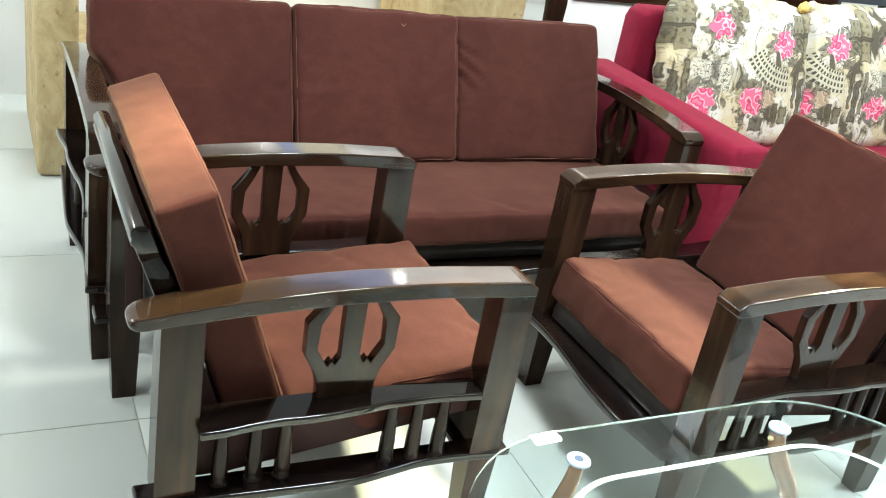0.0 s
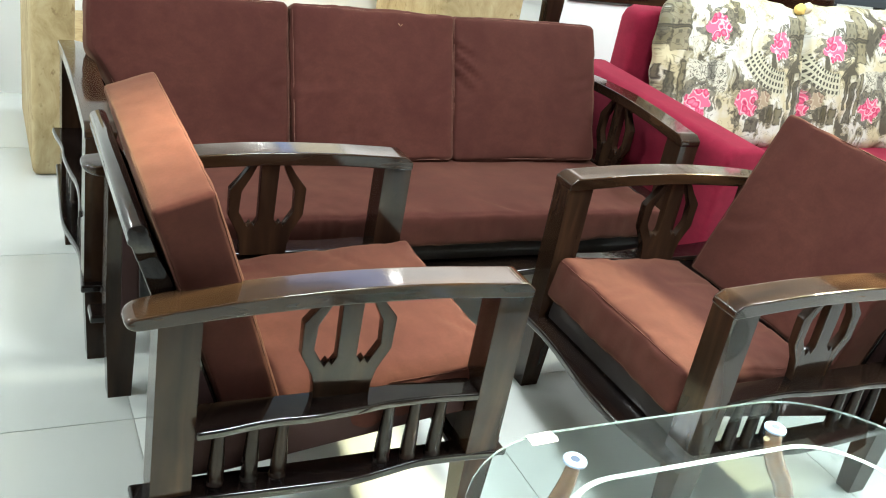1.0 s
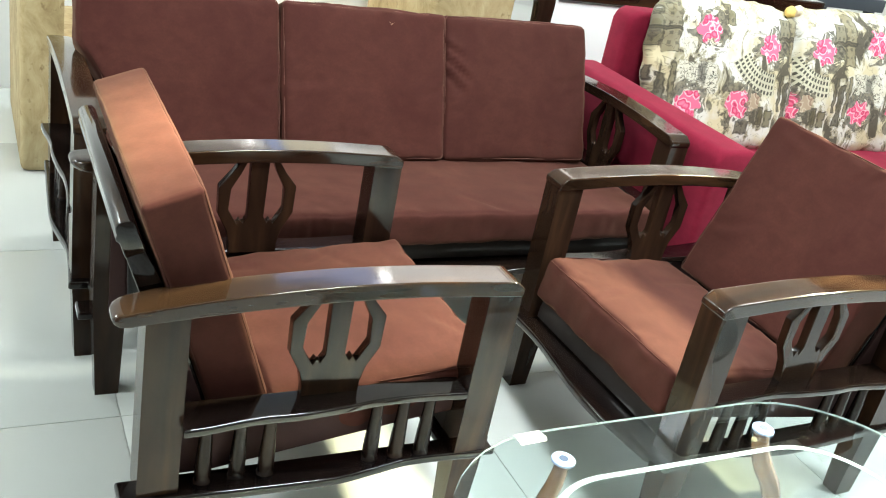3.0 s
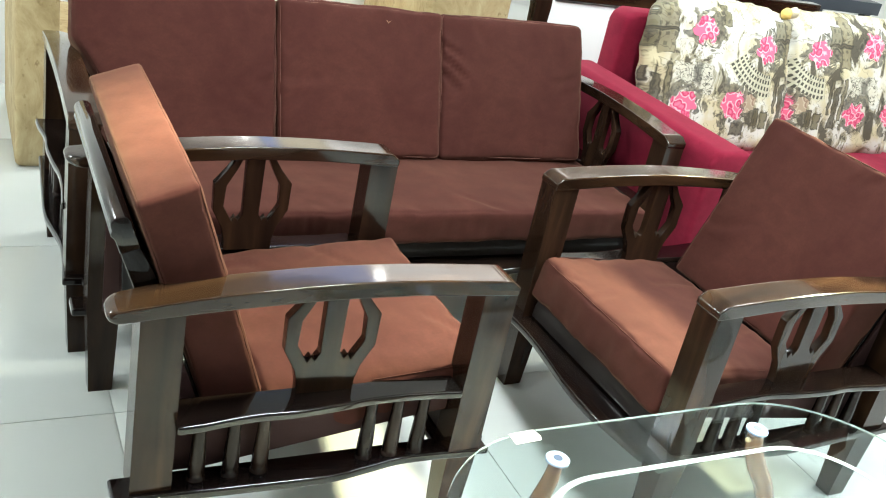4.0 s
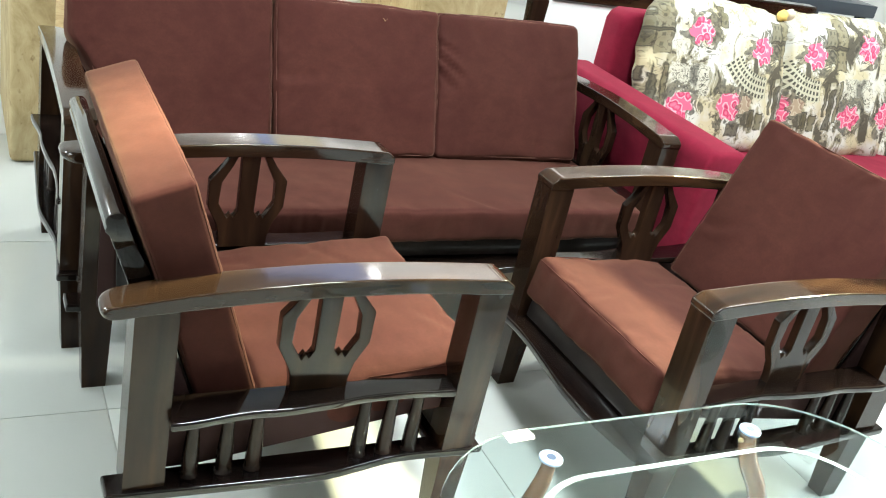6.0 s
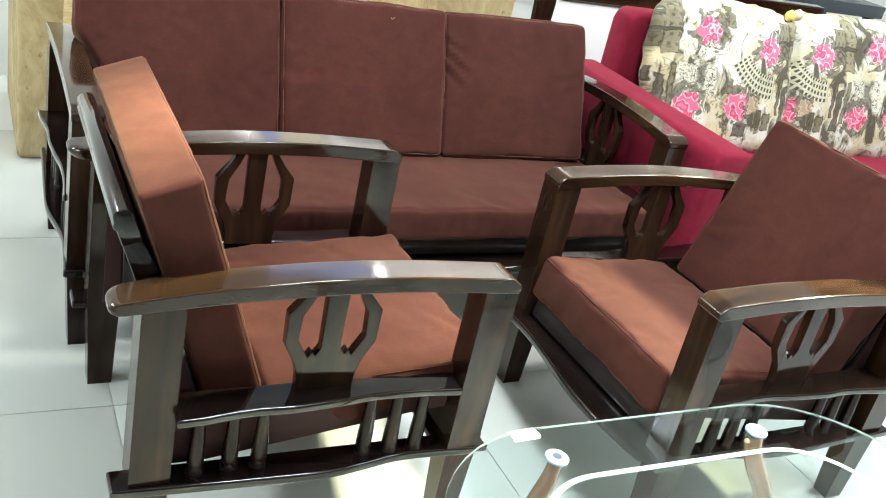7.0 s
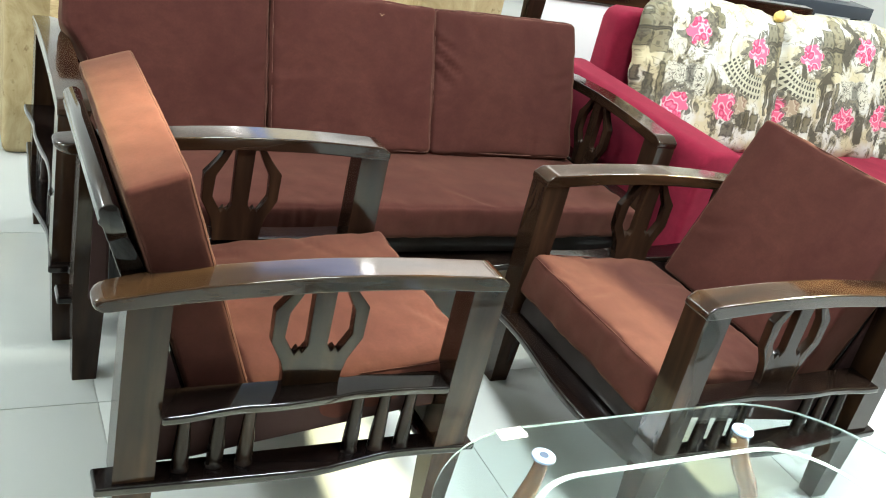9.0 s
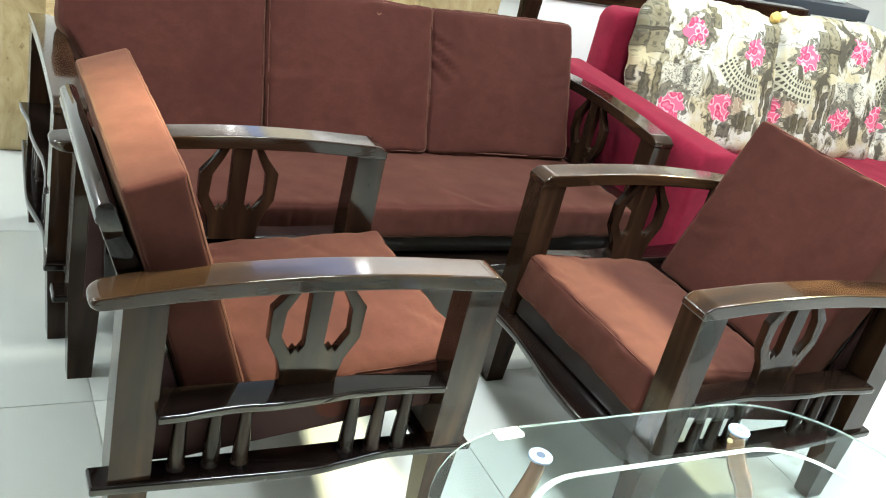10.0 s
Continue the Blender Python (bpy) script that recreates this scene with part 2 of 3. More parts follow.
    col = n.mix(times(mask, n.math("SUBTRACT", 1.0, step(scrawl, 0.018, 0.034)), 0.9), col, dark)
    figure, _ = patch(loose, -0.165, -0.125, -0.02, 0.05, 0.012)
    col = n.mix(n.math("MULTIPLY", figure, 0.75), col, (0.075, 0.07, 0.055))
    # a round tower on its side, four tiers of small dark arches on a pale ground
    dx, dz = about(move(v, wob, 0.006), 0.155, 0.165)
    dist, turn = ray(dx, dz), n.math("ARCTAN2", dz, dx)
    band = times(step(dist, 0.130, 0.134), step(dist, 0.214, 0.210), step(turn, -2.66, -2.63), step(turn, -1.46, -1.50))
    arch = times(stripes(turn, 72.0, -0.4, 0.1), stripes(dist, 290.0, -0.55, 0.0))
    col = n.mix(n.math("MULTIPLY", band, 0.92), col, (0.50, 0.475, 0.34))
    col = n.mix(times(band, arch, 0.93), col, (0.035, 0.032, 0.025))
    # thin ink lines wandering over the whole
    ink = n.math("ABSOLUTE", n.math("SUBTRACT", n.noise(v, 13.0, 2, 0.5, 1.8), 0.5))
    col = n.mix(n.math("MULTIPLY", n.math("SUBTRACT", 1.0, step(ink, 0.004, 0.012)), 0.5), col, dark)
    # roses with pale petal edges among grey leaves
    leafy = step(n.noise(v, 21, 3, 0.6, 1.2), 0.47, 0.50)
    vein = step(n.noise(v, 60, 3), 0.4, 0.6)
    petal = n.add("ShaderNodeTexVoronoi", {"Vector": move(v, wob, 0.03), "Scale": 36.0, "Randomness": 1.0}).outputs["Distance"]
    for x, z, r, heart, mid, edge in ROSES:
        dx, dz = about(loose, x, z)
        dist, turn = ray(dx, dz), n.math("ARCTAN2", dz, dx)
        lobes = n.math("MULTIPLY_ADD", n.math("SINE", n.math("MULTIPLY_ADD", turn, 6.0, x * 90)), 0.10, 1.0)
        dist = n.math("DIVIDE", dist, lobes)
        col = n.mix(times(step(dist, r * 1.75, r * 1.65), leafy, 0.85), col, n.mix(vein, (0.045, 0.039, 0.030), (0.17, 0.15, 0.10)))
        shade = n.ramp(n.math("ADD", petal, n.math("MULTIPLY", n.noise(v, 70, 2), 0.2)), (0.14, tuple(0.8 * a + 0.2 * b for a, b in zip(mid, edge))), (0.34, mid), (0.48, heart), (0.58, mid), (0.66, edge), (0.76, mid))
        col = n.mix(step(dist, r, r * 0.93), col, shade)
    n.link(col, "Base Color")
    n.bump(n.noise(n.coords(), 260, 2), 0.15, 0.001)
    return m


# the print's houses (sides, foot, head, tone) and roses (place, size, three tones)
HOUSES = [
    (-0.342, -0.285, 0.09, 0.225, (0.178, 0.156, 0.089)), (-0.290, -0.236, 0.075, 0.265, (0.236, 0.202, 0.116)), (-0.345, -0.232, 0.150, 0.166, (0.078, 0.065, 0.039)),
    (-0.300, -0.268, -0.15, 0.010, (0.085, 0.075, 0.045)), (-0.262, -0.240, -0.12, 0.040, (0.185, 0.160, 0.089)), (-0.325, -0.305, -0.10, 0.030, (0.107, 0.091, 0.053)),
    (0.098, 0.134, -0.150, -0.084, (0.093, 0.080, 0.039)), (0.142, 0.178, -0.160, -0.092, (0.143, 0.121, 0.058)),
    (0.012, 0.075, -0.185, -0.135, (0.100, 0.085, 0.053)), (-0.060, -0.020, 0.185, 0.262, (0.171, 0.147, 0.079)),
]
PINK = ((0.52, 0.030, 0.10), (0.74, 0.13, 0.23), (0.85, 0.56, 0.58))
ROSES = [(0.012, -0.077, 0.052, *PINK), (-0.184, -0.090, 0.048, *PINK), (-0.128, 0.166, 0.046, *PINK), (0.139, 0.119, 0.046, *PINK), (0.076, -0.066, 0.026, (0.22, 0.13, 0.09), (0.36, 0.27, 0.18), (0.50, 0.42, 0.30))]
FLORAL = floral_material()


# ---- mesh helpers ----
def mesh_of(bm, name, *mats, smooth=40):
    bmesh.ops.recalc_face_normals(bm, faces=bm.faces)
    me = bpy.data.meshes.new(name)
    bm.to_mesh(me)
    bm.free()
    for m in mats:
        me.materials.append(m)
    if smooth:
        me.shade_smooth()
        me.set_sharp_from_angle(angle=radians(smooth))
    return me


def part(name, bm, mat, parent=None, label="", smooth=40, flat=False):
    mats = mat if isinstance(mat, tuple) else (mat,)
    ob = new(name, mesh_of(bm, name, *mats, smooth=smooth))
    if parent:
        ob.parent = parent
    if flat:
        ob.modifiers.new("even_normals", "WEIGHTED_NORMAL").keep_sharp = True
    return tagged(ob, label)


def thing(name, label, category, m=None, group="", kind=""):
    ob = new(name)
    ob.empty_display_size = 0.1
    if m is not None:
        ob.matrix_basis = m
    return tagged(ob, label, category, group, kind)


def round_edges(bm, r, seg=3, sharp=30):
    edges = [e for e in bm.edges if len(e.link_faces) == 2 and e.calc_face_angle(0) > radians(sharp)]
    bmesh.ops.bevel(bm, geom=edges, offset=r, segments=seg, profile=0.5, affect="EDGES", clamp_overlap=True)
    return bm


def prism(points, vec, bm=None, bevel=0.0, seg=3):
    """The solid that a flat outline of 3D points sweeps along vec."""
    bm = bm or bmesh.new()
    f = bm.faces.new([bm.verts.new(p) for p in points])
    got = bmesh.ops.extrude_face_region(bm, geom=[f])
    bmesh.ops.translate(bm, vec=vec, verts=[v for v in got["geom"] if isinstance(v, bmesh.types.BMVert)])
    if bevel:
        bmesh.ops.recalc_face_normals(bm, faces=bm.faces)
        round_edges(bm, bevel, seg)
    return bm


def block(x0, x1, y0, y1, z0, z1, bevel=0.003, seg=2):
    return prism([(x0, y0, z0), (x1, y0, z0), (x1, y1, z0), (x0, y1, z0)], (0, 0, z1 - z0), bevel=bevel, seg=seg)


def loft(rings, closed=True):
    """A skin over rings of equal length, closed at both ends."""
    bm = bmesh.new()
    rows = [[bm.verts.new(p) for p in r] for r in rings]
    k = len(rows[0])
    for a, b in zip(rows, rows[1:]):
        for i in range(k):
            bm.faces.new((a[i], a[(i + 1) % k], b[(i + 1) % k], b[i]))
    if closed:
        bm.faces.new(rows[0])
        bm.faces.new(rows[-1])
    return bm


def tube(path, radii, k=14):
    rings = []
    pts = [Vector(p) for p in path]
    for i, p in enumerate(pts):
        d = (pts[min(i + 1, len(pts) - 1)] - pts[max(i - 1, 0)]).normalized()
        side = d.cross(Vector((0.13, 1, 0.21))).normalized()
        up = side.cross(d)
        rings.append([p + radii[i] * (math.cos(2 * math.pi * j / k) * side + math.sin(2 * math.pi * j / k) * up) for j in range(k)])
    return loft(rings)


def curve_through(points, n):
    """n points along a smooth curve through the given ones."""
    pts = [Vector(p) for p in points]
    out = []
    for s in range(n):
        f = s / (n - 1) * (len(pts) - 1)
        i = min(int(f), len(pts) - 2)
        t = f - i
        a, b, c, d = pts[max(i - 1, 0)], pts[i], pts[i + 1], pts[min(i + 2, len(pts) - 1)]
        out.append(0.5 * ((2 * b) + (c - a) * t + (2 * a - 5 * b + 4 * c - d) * t * t + (3 * b - a - 3 * c + d) * t ** 3))
    return out


def soft_box(w, d, h, r=0.02, puff=0.012, seed=0, wrinkle=0.0025, step=0.012, sag=0.0, folds=7, pucker=0.0016):
    """A stuffed box about its centre: rounded edges, swollen faces, a few creases."""
    half = Vector((w / 2, d / 2, h / 2))

    rnd = random.Random(seed)
    creases = []
    for _ in range(folds):
        side, t = rnd.randrange(4), rnd.uniform(-0.85, 0.85)
        px, py = ((half.x * t, half.y * 0.97), (half.x * t, -half.y * 0.97), (half.x * 0.97, half.y * t), (-half.x * 0.97, half.y * t))[side]
        a = math.atan2(-py, -px) + rnd.uniform(-0.9, 0.9)
        reach = rnd.uniform(0.05, 0.17)
        creases.append((px, py, math.cos(a), math.sin(a), reach, rnd.uniform(0.0018, 0.0042), rnd.uniform(0.006, 0.014), rnd.uniform(-3, 3)))

    def axis(L):
        inner = max(2, int(L / step))
        edge = [0, 0.25, 0.6]
        a = [-L / 2 + r * e for e in edge]
        mid = [-L / 2 + r + (L - 2 * r) * i / inner for i in range(inner + 1)]
        return a + mid + [-x for x in reversed(a)]

    ax, ay, az = axis(w), axis(d), axis(h)
    bm = bmesh.new()
    index = {}

    def vert(x, y, z):
        key = (round(x, 5), round(y, 5), round(z, 5))
        if key not in index:
            p = Vector((x, y, z))
            q = Vector([max(-(half[i] - r), min(half[i] - r, p[i])) for i in range(3)])
            o = p - q
            if o.length > 1e-9:
                p = q + o.normalized() * r
            n = [x / half.x, y / half.y, z / half.z]
            b = [max(0.0, 1 - c * c) for c in n]
            p.z += math.copysign(1, z) * puff * (b[0] * b[1]) ** 0.6 * (abs(n[2]) ** 3)
            p.x += math.copysign(1, x) * puff * 0.6 * (b[1] * b[2]) ** 0.6 * (abs(n[0]) ** 3)
            p.y += math.copysign(1, y) * puff * 0.6 * (b[0] * b[2]) ** 0.6 * (abs(n[1]) ** 3)
            s = Vector((seed * 3.7, seed * 1.3, seed * 2.1))
            p += wrinkle * (1.6 * noise.noise_vector(p * 4 + s) + noise.noise_vector(p * 9 + s) + 0.8 * noise.noise_vector(p * 23 + s) * (0.3 + max(abs(c) for c in n[:2]) ** 6))
            p.z -= sag * b[0] * b[1]
            if abs(n[2]) > 0.6:
                for px, py, cx, cy, reach, deep, wide, bend in creases:
                    al = (x - px) * cx + (y - py) * cy
                    if -0.02 < al < reach:
                        ac = (x - px) * -cy + (y - py) * cx - bend * al * al
                        fade = math.sin(math.pi * min(1.0, max(0.0, (al + 0.02) / (reach + 0.02)))) ** 0.7
                        k = ac / wide
                        if abs(k) < 4:
                            p.z -= math.copysign(1, z) * deep * fade * (math.exp(-k * k) - 0.6 * math.exp(-(k - 1.7) ** 2))
            if pucker and max(abs(n[0]), abs(n[1])) > 0.97:
                a, k = (0, y) if abs(n[0]) > abs(n[1]) else (1, x)
                crease = noise.noise(Vector((k * 34, seed * 1.7 + a, p.z * 5))) * max(0.0, 0.4 + noise.noise(Vector((k * 5, seed * 2.3, 0))))
                p[a] += math.copysign(1, p[a]) * pucker * 1.8 * crease * b[2]
            if abs(n[2]) > 0.5 and pucker:
                ex, ey = half.x - abs(x), half.y - abs(y)
                tx = noise.noise(Vector((y * 26, x * 3, seed + (2.0 if x > 0 else 5.0))))
                ty = noise.noise(Vector((x * 26, y * 3, seed + (8.0 if y > 0 else 11.0))))
                p.z += math.copysign(1, z) * pucker * (tx * math.exp(-ex / 0.035) + ty * math.exp(-ey / 0.035)) * 1.6
            rim = max(abs(n[0]), abs(n[1]))
            if rim > 0.8:
                p += 0.0007 * (rim - 0.8) / 0.2 * noise.noise_vector(Vector((x, y, z)) * 38 + s)
            index[key] = bm.verts.new(p)
        return index[key]

    def sheet(us, vs, f):
        for a, b in zip(us, us[1:]):
            for c, e in zip(vs, vs[1:]):
                bm.faces.new((vert(*f(a, c)), vert(*f(b, c)), vert(*f(b, e)), vert(*f(a, e))))

    for s in (-1, 1):
        sheet(ax, ay, lambda a, b: (a, b, s * h / 2))
        sheet(ax, az, lambda a, b: (a, s * d / 2, b))
        sheet(ay, az, lambda a, b: (s * w / 2, a, b))
    return bm


def piping(w, d, z, r=0.02, thick=0.0014):
    """A cord round the outline of a stuffed box at height z."""
    pts = []
    for cx, cy, a0 in ((1, 1, 0), (-1, 1, 90), (-1, -1, 180), (1, -1, 270)):
        for k in range(5):
            a = radians(a0 + 22.5 * k)
            pts.append(Vector((cx * (w / 2 - r) + r * math.cos(a), cy * (d / 2 - r) + r * math.sin(a), z)))
    rings, k = [], 6
    for i, p in enumerate(pts):
        t = (pts[(i + 1) % len(pts)] - pts[i - 1]).normalized()
        side = t.cross(Vector((0, 0, 1)))
        rings.append([p + thick * (math.cos(2 * math.pi * j / k) * side + math.sin(2 * math.pi * j / k) * Vector((0, 0, 1))) for j in range(k)])
    return loft(rings + [rings[0]], closed=False)


def cushion(name, label, w, d, h, m, mat=None, group="", seed=0, puff=0.012, sag=0.0, cord=True, r=0.014, wrinkle=0.0025, folds=7, pucker=0.0016, cord_mat=None):
    ob = part(name, soft_box(w, d, h, r, puff, seed, sag=sag, wrinkle=wrinkle, folds=folds, pucker=pucker), mat or VELVET, None, smooth=60)
    ob.matrix_basis = m
    tagged(ob, label, "cushion", group)
    if cord:
        dip = 0.004
        inset = 2 * (r - math.sqrt(r * r - (r - dip) ** 2))
        for z in (h / 2 - dip, -h / 2 + dip):
            part("piping", piping(w - inset, d - inset, z, r), cord_mat or PIPING, ob, "thin brown piping cord", smooth=60)
    return ob


# ---- structure ----
X0, X1, Y0, Y1 = -4.0, 7.0, -4.0, 9.0
TX, TY, TILE_W, TILE_D, GAP = 0.0865, 0.511, 0.803, 0.803, 0.0022
floor = tagged(part("floor", block(X0, X1, Y0, Y1, -0.2, -0.004, 0), GROUT, smooth=0), "glossy white square floor tiles with thin grey joints", "floor", kind="structure")


def box_wall(name, x0, x1, y0, y1, z0, z1, mat, label):
    return tagged(part(name, block(x0, x1, y0, y1, z0, z1, 0), mat, smooth=0), label, name.split("_")[0], kind="structure")


box_wall("wall_north", X0 - 0.15, X1 + 0.15, Y1, Y1 + 0.15, 0, CEIL, WALL, "plain white painted showroom wall")
box_wall("wall_south", X0 - 0.15, X1 + 0.15, Y0 - 0.15, Y0, 0, CEIL, DIM_WALL, "plain unseen showroom wall kept dark to cut bounced light")
box_wall("wall_west", X0 - 0.15, X0, Y0, Y1, 0, CEIL, WALL, "plain white painted showroom wall")
box_wall("wall_east", X1, X1 + 0.15, Y0, Y1, 0, CEIL, WALL, "plain white painted showroom wall")
box_wall("ceiling", X0 - 0.15, X1 + 0.15, Y0 - 0.15, Y1 + 0.15, CEIL + 0.003, CEIL + 0.15, CEILING, "flat white painted showroom ceiling")


def ceiling_light(x, y, hx=0.31, hy=0.31, glow=LAMP, label="square white panel light added unseen in the ceiling"):
    ob = thing("ceiling_light", label, "ceiling light", pose(x, y, CEIL), "ceiling lights")
    frame_bm = bmesh.new()
    rim = 0.025 if hx == hy else 0.006
    ix, iy = hx - rim, hy - rim
    for x0, x1, y0, y1 in ((-hx, hx, -hy, -iy), (-hx, hx, iy, hy), (-hx, -ix, -iy, iy), (ix, hx, -iy, iy)):
        prism([(x0, y0, -0.022), (x1, y0, -0.022), (x1, y1, -0.022), (x0, y1, -0.022)], (0, 0, 0.024), frame_bm)
    part("frame", frame_bm, WHITE, ob)
    part("diffuser", block(-ix, ix, -iy, iy, -0.012, -0.002, 0), glow, ob, smooth=0)
    return ob


lamp0 = ceiling_light(*FILL_PANELS[0][:2])
for px, py, *_ in FILL_PANELS[1:]:
    copy_thing(lamp0, pose(px, py, CEIL))
for k in range(4):
    ceiling_light(3.02 + 1.17 * k, 4.35, 0.585, 0.5, LAMP, "long white LED panel light set in the ceiling")
# tinted panels here are added for the coloured bands reflected in the arms
ceiling_light(1.855, 4.35, 0.575, 0.5, BLUE_GLOW, "blue-tinted panel light added unseen in the ceiling")
for px, half, glow, look_of in ((1.70, 0.50, LAMP, "long white"), (2.325, 0.11, BLUE_GLOW, "narrow blue-tinted"), (2.83, 0.38, YELLOWISH_GLOW, "long yellowish"), (3.80, 0.55, LAMP, "long white"), (4.97, 0.585, LAMP, "long white"), (6.14, 0.55, LAMP, "long white")):
    ceiling_light(px, 6.8, half, 0.5, glow, look_of + " panel light added unseen in the ceiling")



def downlight(x, y):
    ob = thing("downlight", "small round recessed ceiling downlight", "downlight", pose(x, y, CEIL - 0.03), "round downlights")
    ring = [(math.cos(2 * math.pi * i / 24), math.sin(2 * math.pi * i / 24)) for i in range(24)]
    part("trim", loft([[(r * c, r * t, z) for c, t in ring] for r, z in ((0.085, 0.03), (0.085, 0.002), (0.07, 0.0))]), WHITE, ob)
    part("bulb", loft([[(r * c, r * t, z) for c, t in ring] for r, z in ((0.06, -0.001), (0.05, -0.006))]), SPOT, ob)
    return ob


spot0 = downlight(2.49, 4.12)
for px, py in ((1.89, 6.75), (1.97, 6.53), (6.59, 6.5), (-0.08, 6.93), (-0.09, 8.27), (5.2, 4.0)):
    copy_thing(spot0, pose(px, py, CEIL - 0.03))



def spot_light(eye, aim):
    back = (Vector(eye) - Vector(aim)).normalized() * 0.03
    ob = thing("spot_light", "small white ceiling spotlight on a short stem, added unseen", "spotlight", look(tuple(Vector(eye) + back), aim), "ceiling spotlights")
    rings = [[(0.13 * math.cos(a) * s, 0.13 * math.sin(a) * s, z) for a in [2 * math.pi * i / 24 for i in range(24)]] for s, z in ((0.55, 0.14), (1.0, 0.11), (1.15, 0.025))]
    part("housing", loft(rings), WHITE, ob)
    part("stem", tube([(0, 0, 0.13), (0.0, 0.02, 0.2)], [0.02, 0.02], 10), WHITE, ob)


# housings added for the lamps, out of view
for eye, aim, *_ in SPOTS:
    spot_light(eye, aim)

# ---- the wooden seating ----
A0, A1 = -0.006, 0.062  # the arm from its outer to its inner side


def arm_mesh():
    top = curve_through([(-0.002, 0, 0.580), (0.08, 0, 0.591), (0.167, 0, 0.600), (0.305, 0, 0.609), (0.405, 0, 0.611), (0.522, 0, 0.609), (0.62, 0, 0.604), (0.684, 0, 0.6005)], 20)
    low = curve_through([(0.70, 0, 0.569), (0.64, 0, 0.572), (0.528, 0, 0.579), (0.41, 0, 0.5805), (0.32, 0, 0.579), (0.215, 0, 0.574), (0.101, 0, 0.566), (0.004, 0, 0.557)], 20)
    end = [(0.7035, 0, 0.587), (0.704, 0, 0.574)]
    back = [(-0.008, 0, 0.557), (-0.016, 0, 0.562), (-0.0195, 0, 0.569), (-0.0165, 0, 0.575), (-0.010, 0, 0.579)]
    outline = [(p[0], p[2]) for p in top + end + low + back]
    rings = []
    for k in range(15):  # the rear end is rounded in plan, more so on the inner side
        v = A0 + (A1 - A0) * (k / 14)
        a, b = max(0.0, (A0 + 0.014 - v) / 0.014), max(0.0, (v - A1 + 0.034) / 0.034)
        cut = 0.007 * (1 - math.sqrt(1 - min(a, 0.97) ** 2)) + 0.028 * (1 - math.sqrt(1 - min(b, 0.97) ** 2))
        rings.append([(x + cut * max(0.0, min(1.0, (0.05 - x) / 0.05)), v, z) for x, z in outline])
    bm = loft(rings)
    bmesh.ops.recalc_face_normals(bm, faces=bm.faces)
    edges = [e for e in bm.edges if len(e.link_faces) == 2 and e.calc_face_angle(0) > radians(35)]
    bmesh.ops.bevel(bm, geom=edges, offset=0.0048, segments=4, profile=0.5, affect="EDGES", clamp_overlap=True)
    return bm


def post_mesh(u0, u1, v0=-0.0035, v1=0.0595):
    rings = []
    for z, slim in ((0.0, 0.011), (0.2, 0.002), (0.215, 0.0), (0.4, 0.0), (0.574, 0.0)):
        a, b, c, d = u0 + slim, u1 - slim * 0.6, v0 + slim, v1 - slim
        rings.append([(a, c, z), (b, c, z), (b, d, z), (a, d, z)])
    return round_edges(loft(rings), 0.004, 3, 50)


def plank(edge, inner, z0, z1, n=28, bevel=0.005, swap=False):
    """A flat rail whose outer edge waves: edge is a list of (along, across)."""
    pts = curve_through([(a, b, 0) for a, b in edge], n)
    outline = [(p.x, p.y, z0) for p in pts] + [(edge[-1][0], inner, z0), (edge[0][0], inner, z0)]
    if swap:
        outline = [(b, a, z) for a, b, z in outline]
    bm = prism(outline, (0, 0, z1 - z0))
    bmesh.ops.recalc_face_normals(bm, faces=bm.faces)
    return round_edges(bm, bevel, 3, 50)


def splat_mesh():
    """The lyre between arm and seat rail: two bent sides, a middle bar and a notched foot, alike on both sides of its middle."""
    mid = 0.368
    outer = [(.085, .458), (.0865, .522), (.060, .555), (.036, .592)]
    inner = [(.062, .468), (.0595, .517), (.039, .555), (.023, .592)]
    foot = [(.054, .352), (.055, .385), (.062, .415)]
    notch = [(.041, .431), (.034, .443), (.027, .434), (.0185, .448)]
    bm = bmesh.new()
    row = {}
    for s in (-1, 1):
        for key, pts in (("o", outer), ("i", inner), ("f", foot), ("n", notch), ("b", [(.0205, .592)])):
            row[key, s] = [bm.verts.new((mid + s * u, 0.035, z)) for u, z in pts]
        for k in range(3):
            bm.faces.new((row["o", s][k], row["o", s][k + 1], row["i", s][k + 1], row["i", s][k]))
    round_one = {s: row["f", s] + row["o", s][:1] + row["i", s][:1] + row["n", s] for s in (-1, 1)}
    bm.faces.new(round_one[-1] + round_one[1][::-1])
    bm.faces.new((row["n", -1][-1], row["b", -1][0], row["b", 1][0], row["n", 1][-1]))
    bmesh.ops.recalc_face_normals(bm, faces=bm.faces)
    got = bmesh.ops.extrude_face_region(bm, geom=bm.faces[:])
    bmesh.ops.translate(bm, vec=(0, 0.021, 0), verts=[g for g in got["geom"] if isinstance(g, bmesh.types.BMVert)])
    bmesh.ops.recalc_face_normals(bm, faces=bm.faces)
    return round_edges(bm, 0.0025, 2, 40)


def spindle_mesh(u, v):
    rings = []
    for z, r in ((0.210, 0.0165), (0.221, 0.0165), (0.224, 0.0140), (0.236, 0.0148), (0.262, 0.0142), (0.315, 0.0112), (0.352, 0.0105)):
        rings.append([(u + 1.05 * r * math.cos(2 * math.pi * i / 12), v + 0.9 * r * math.sin(2 * math.pi * i / 12), z) for i in range(12)])
    return loft(rings)


def mirrored(bm, W):
    for p in bm.verts:
        p.co.y = W - p.co.y
    bmesh.ops.recalc_face_normals(bm, faces=bm.faces)
    return bm


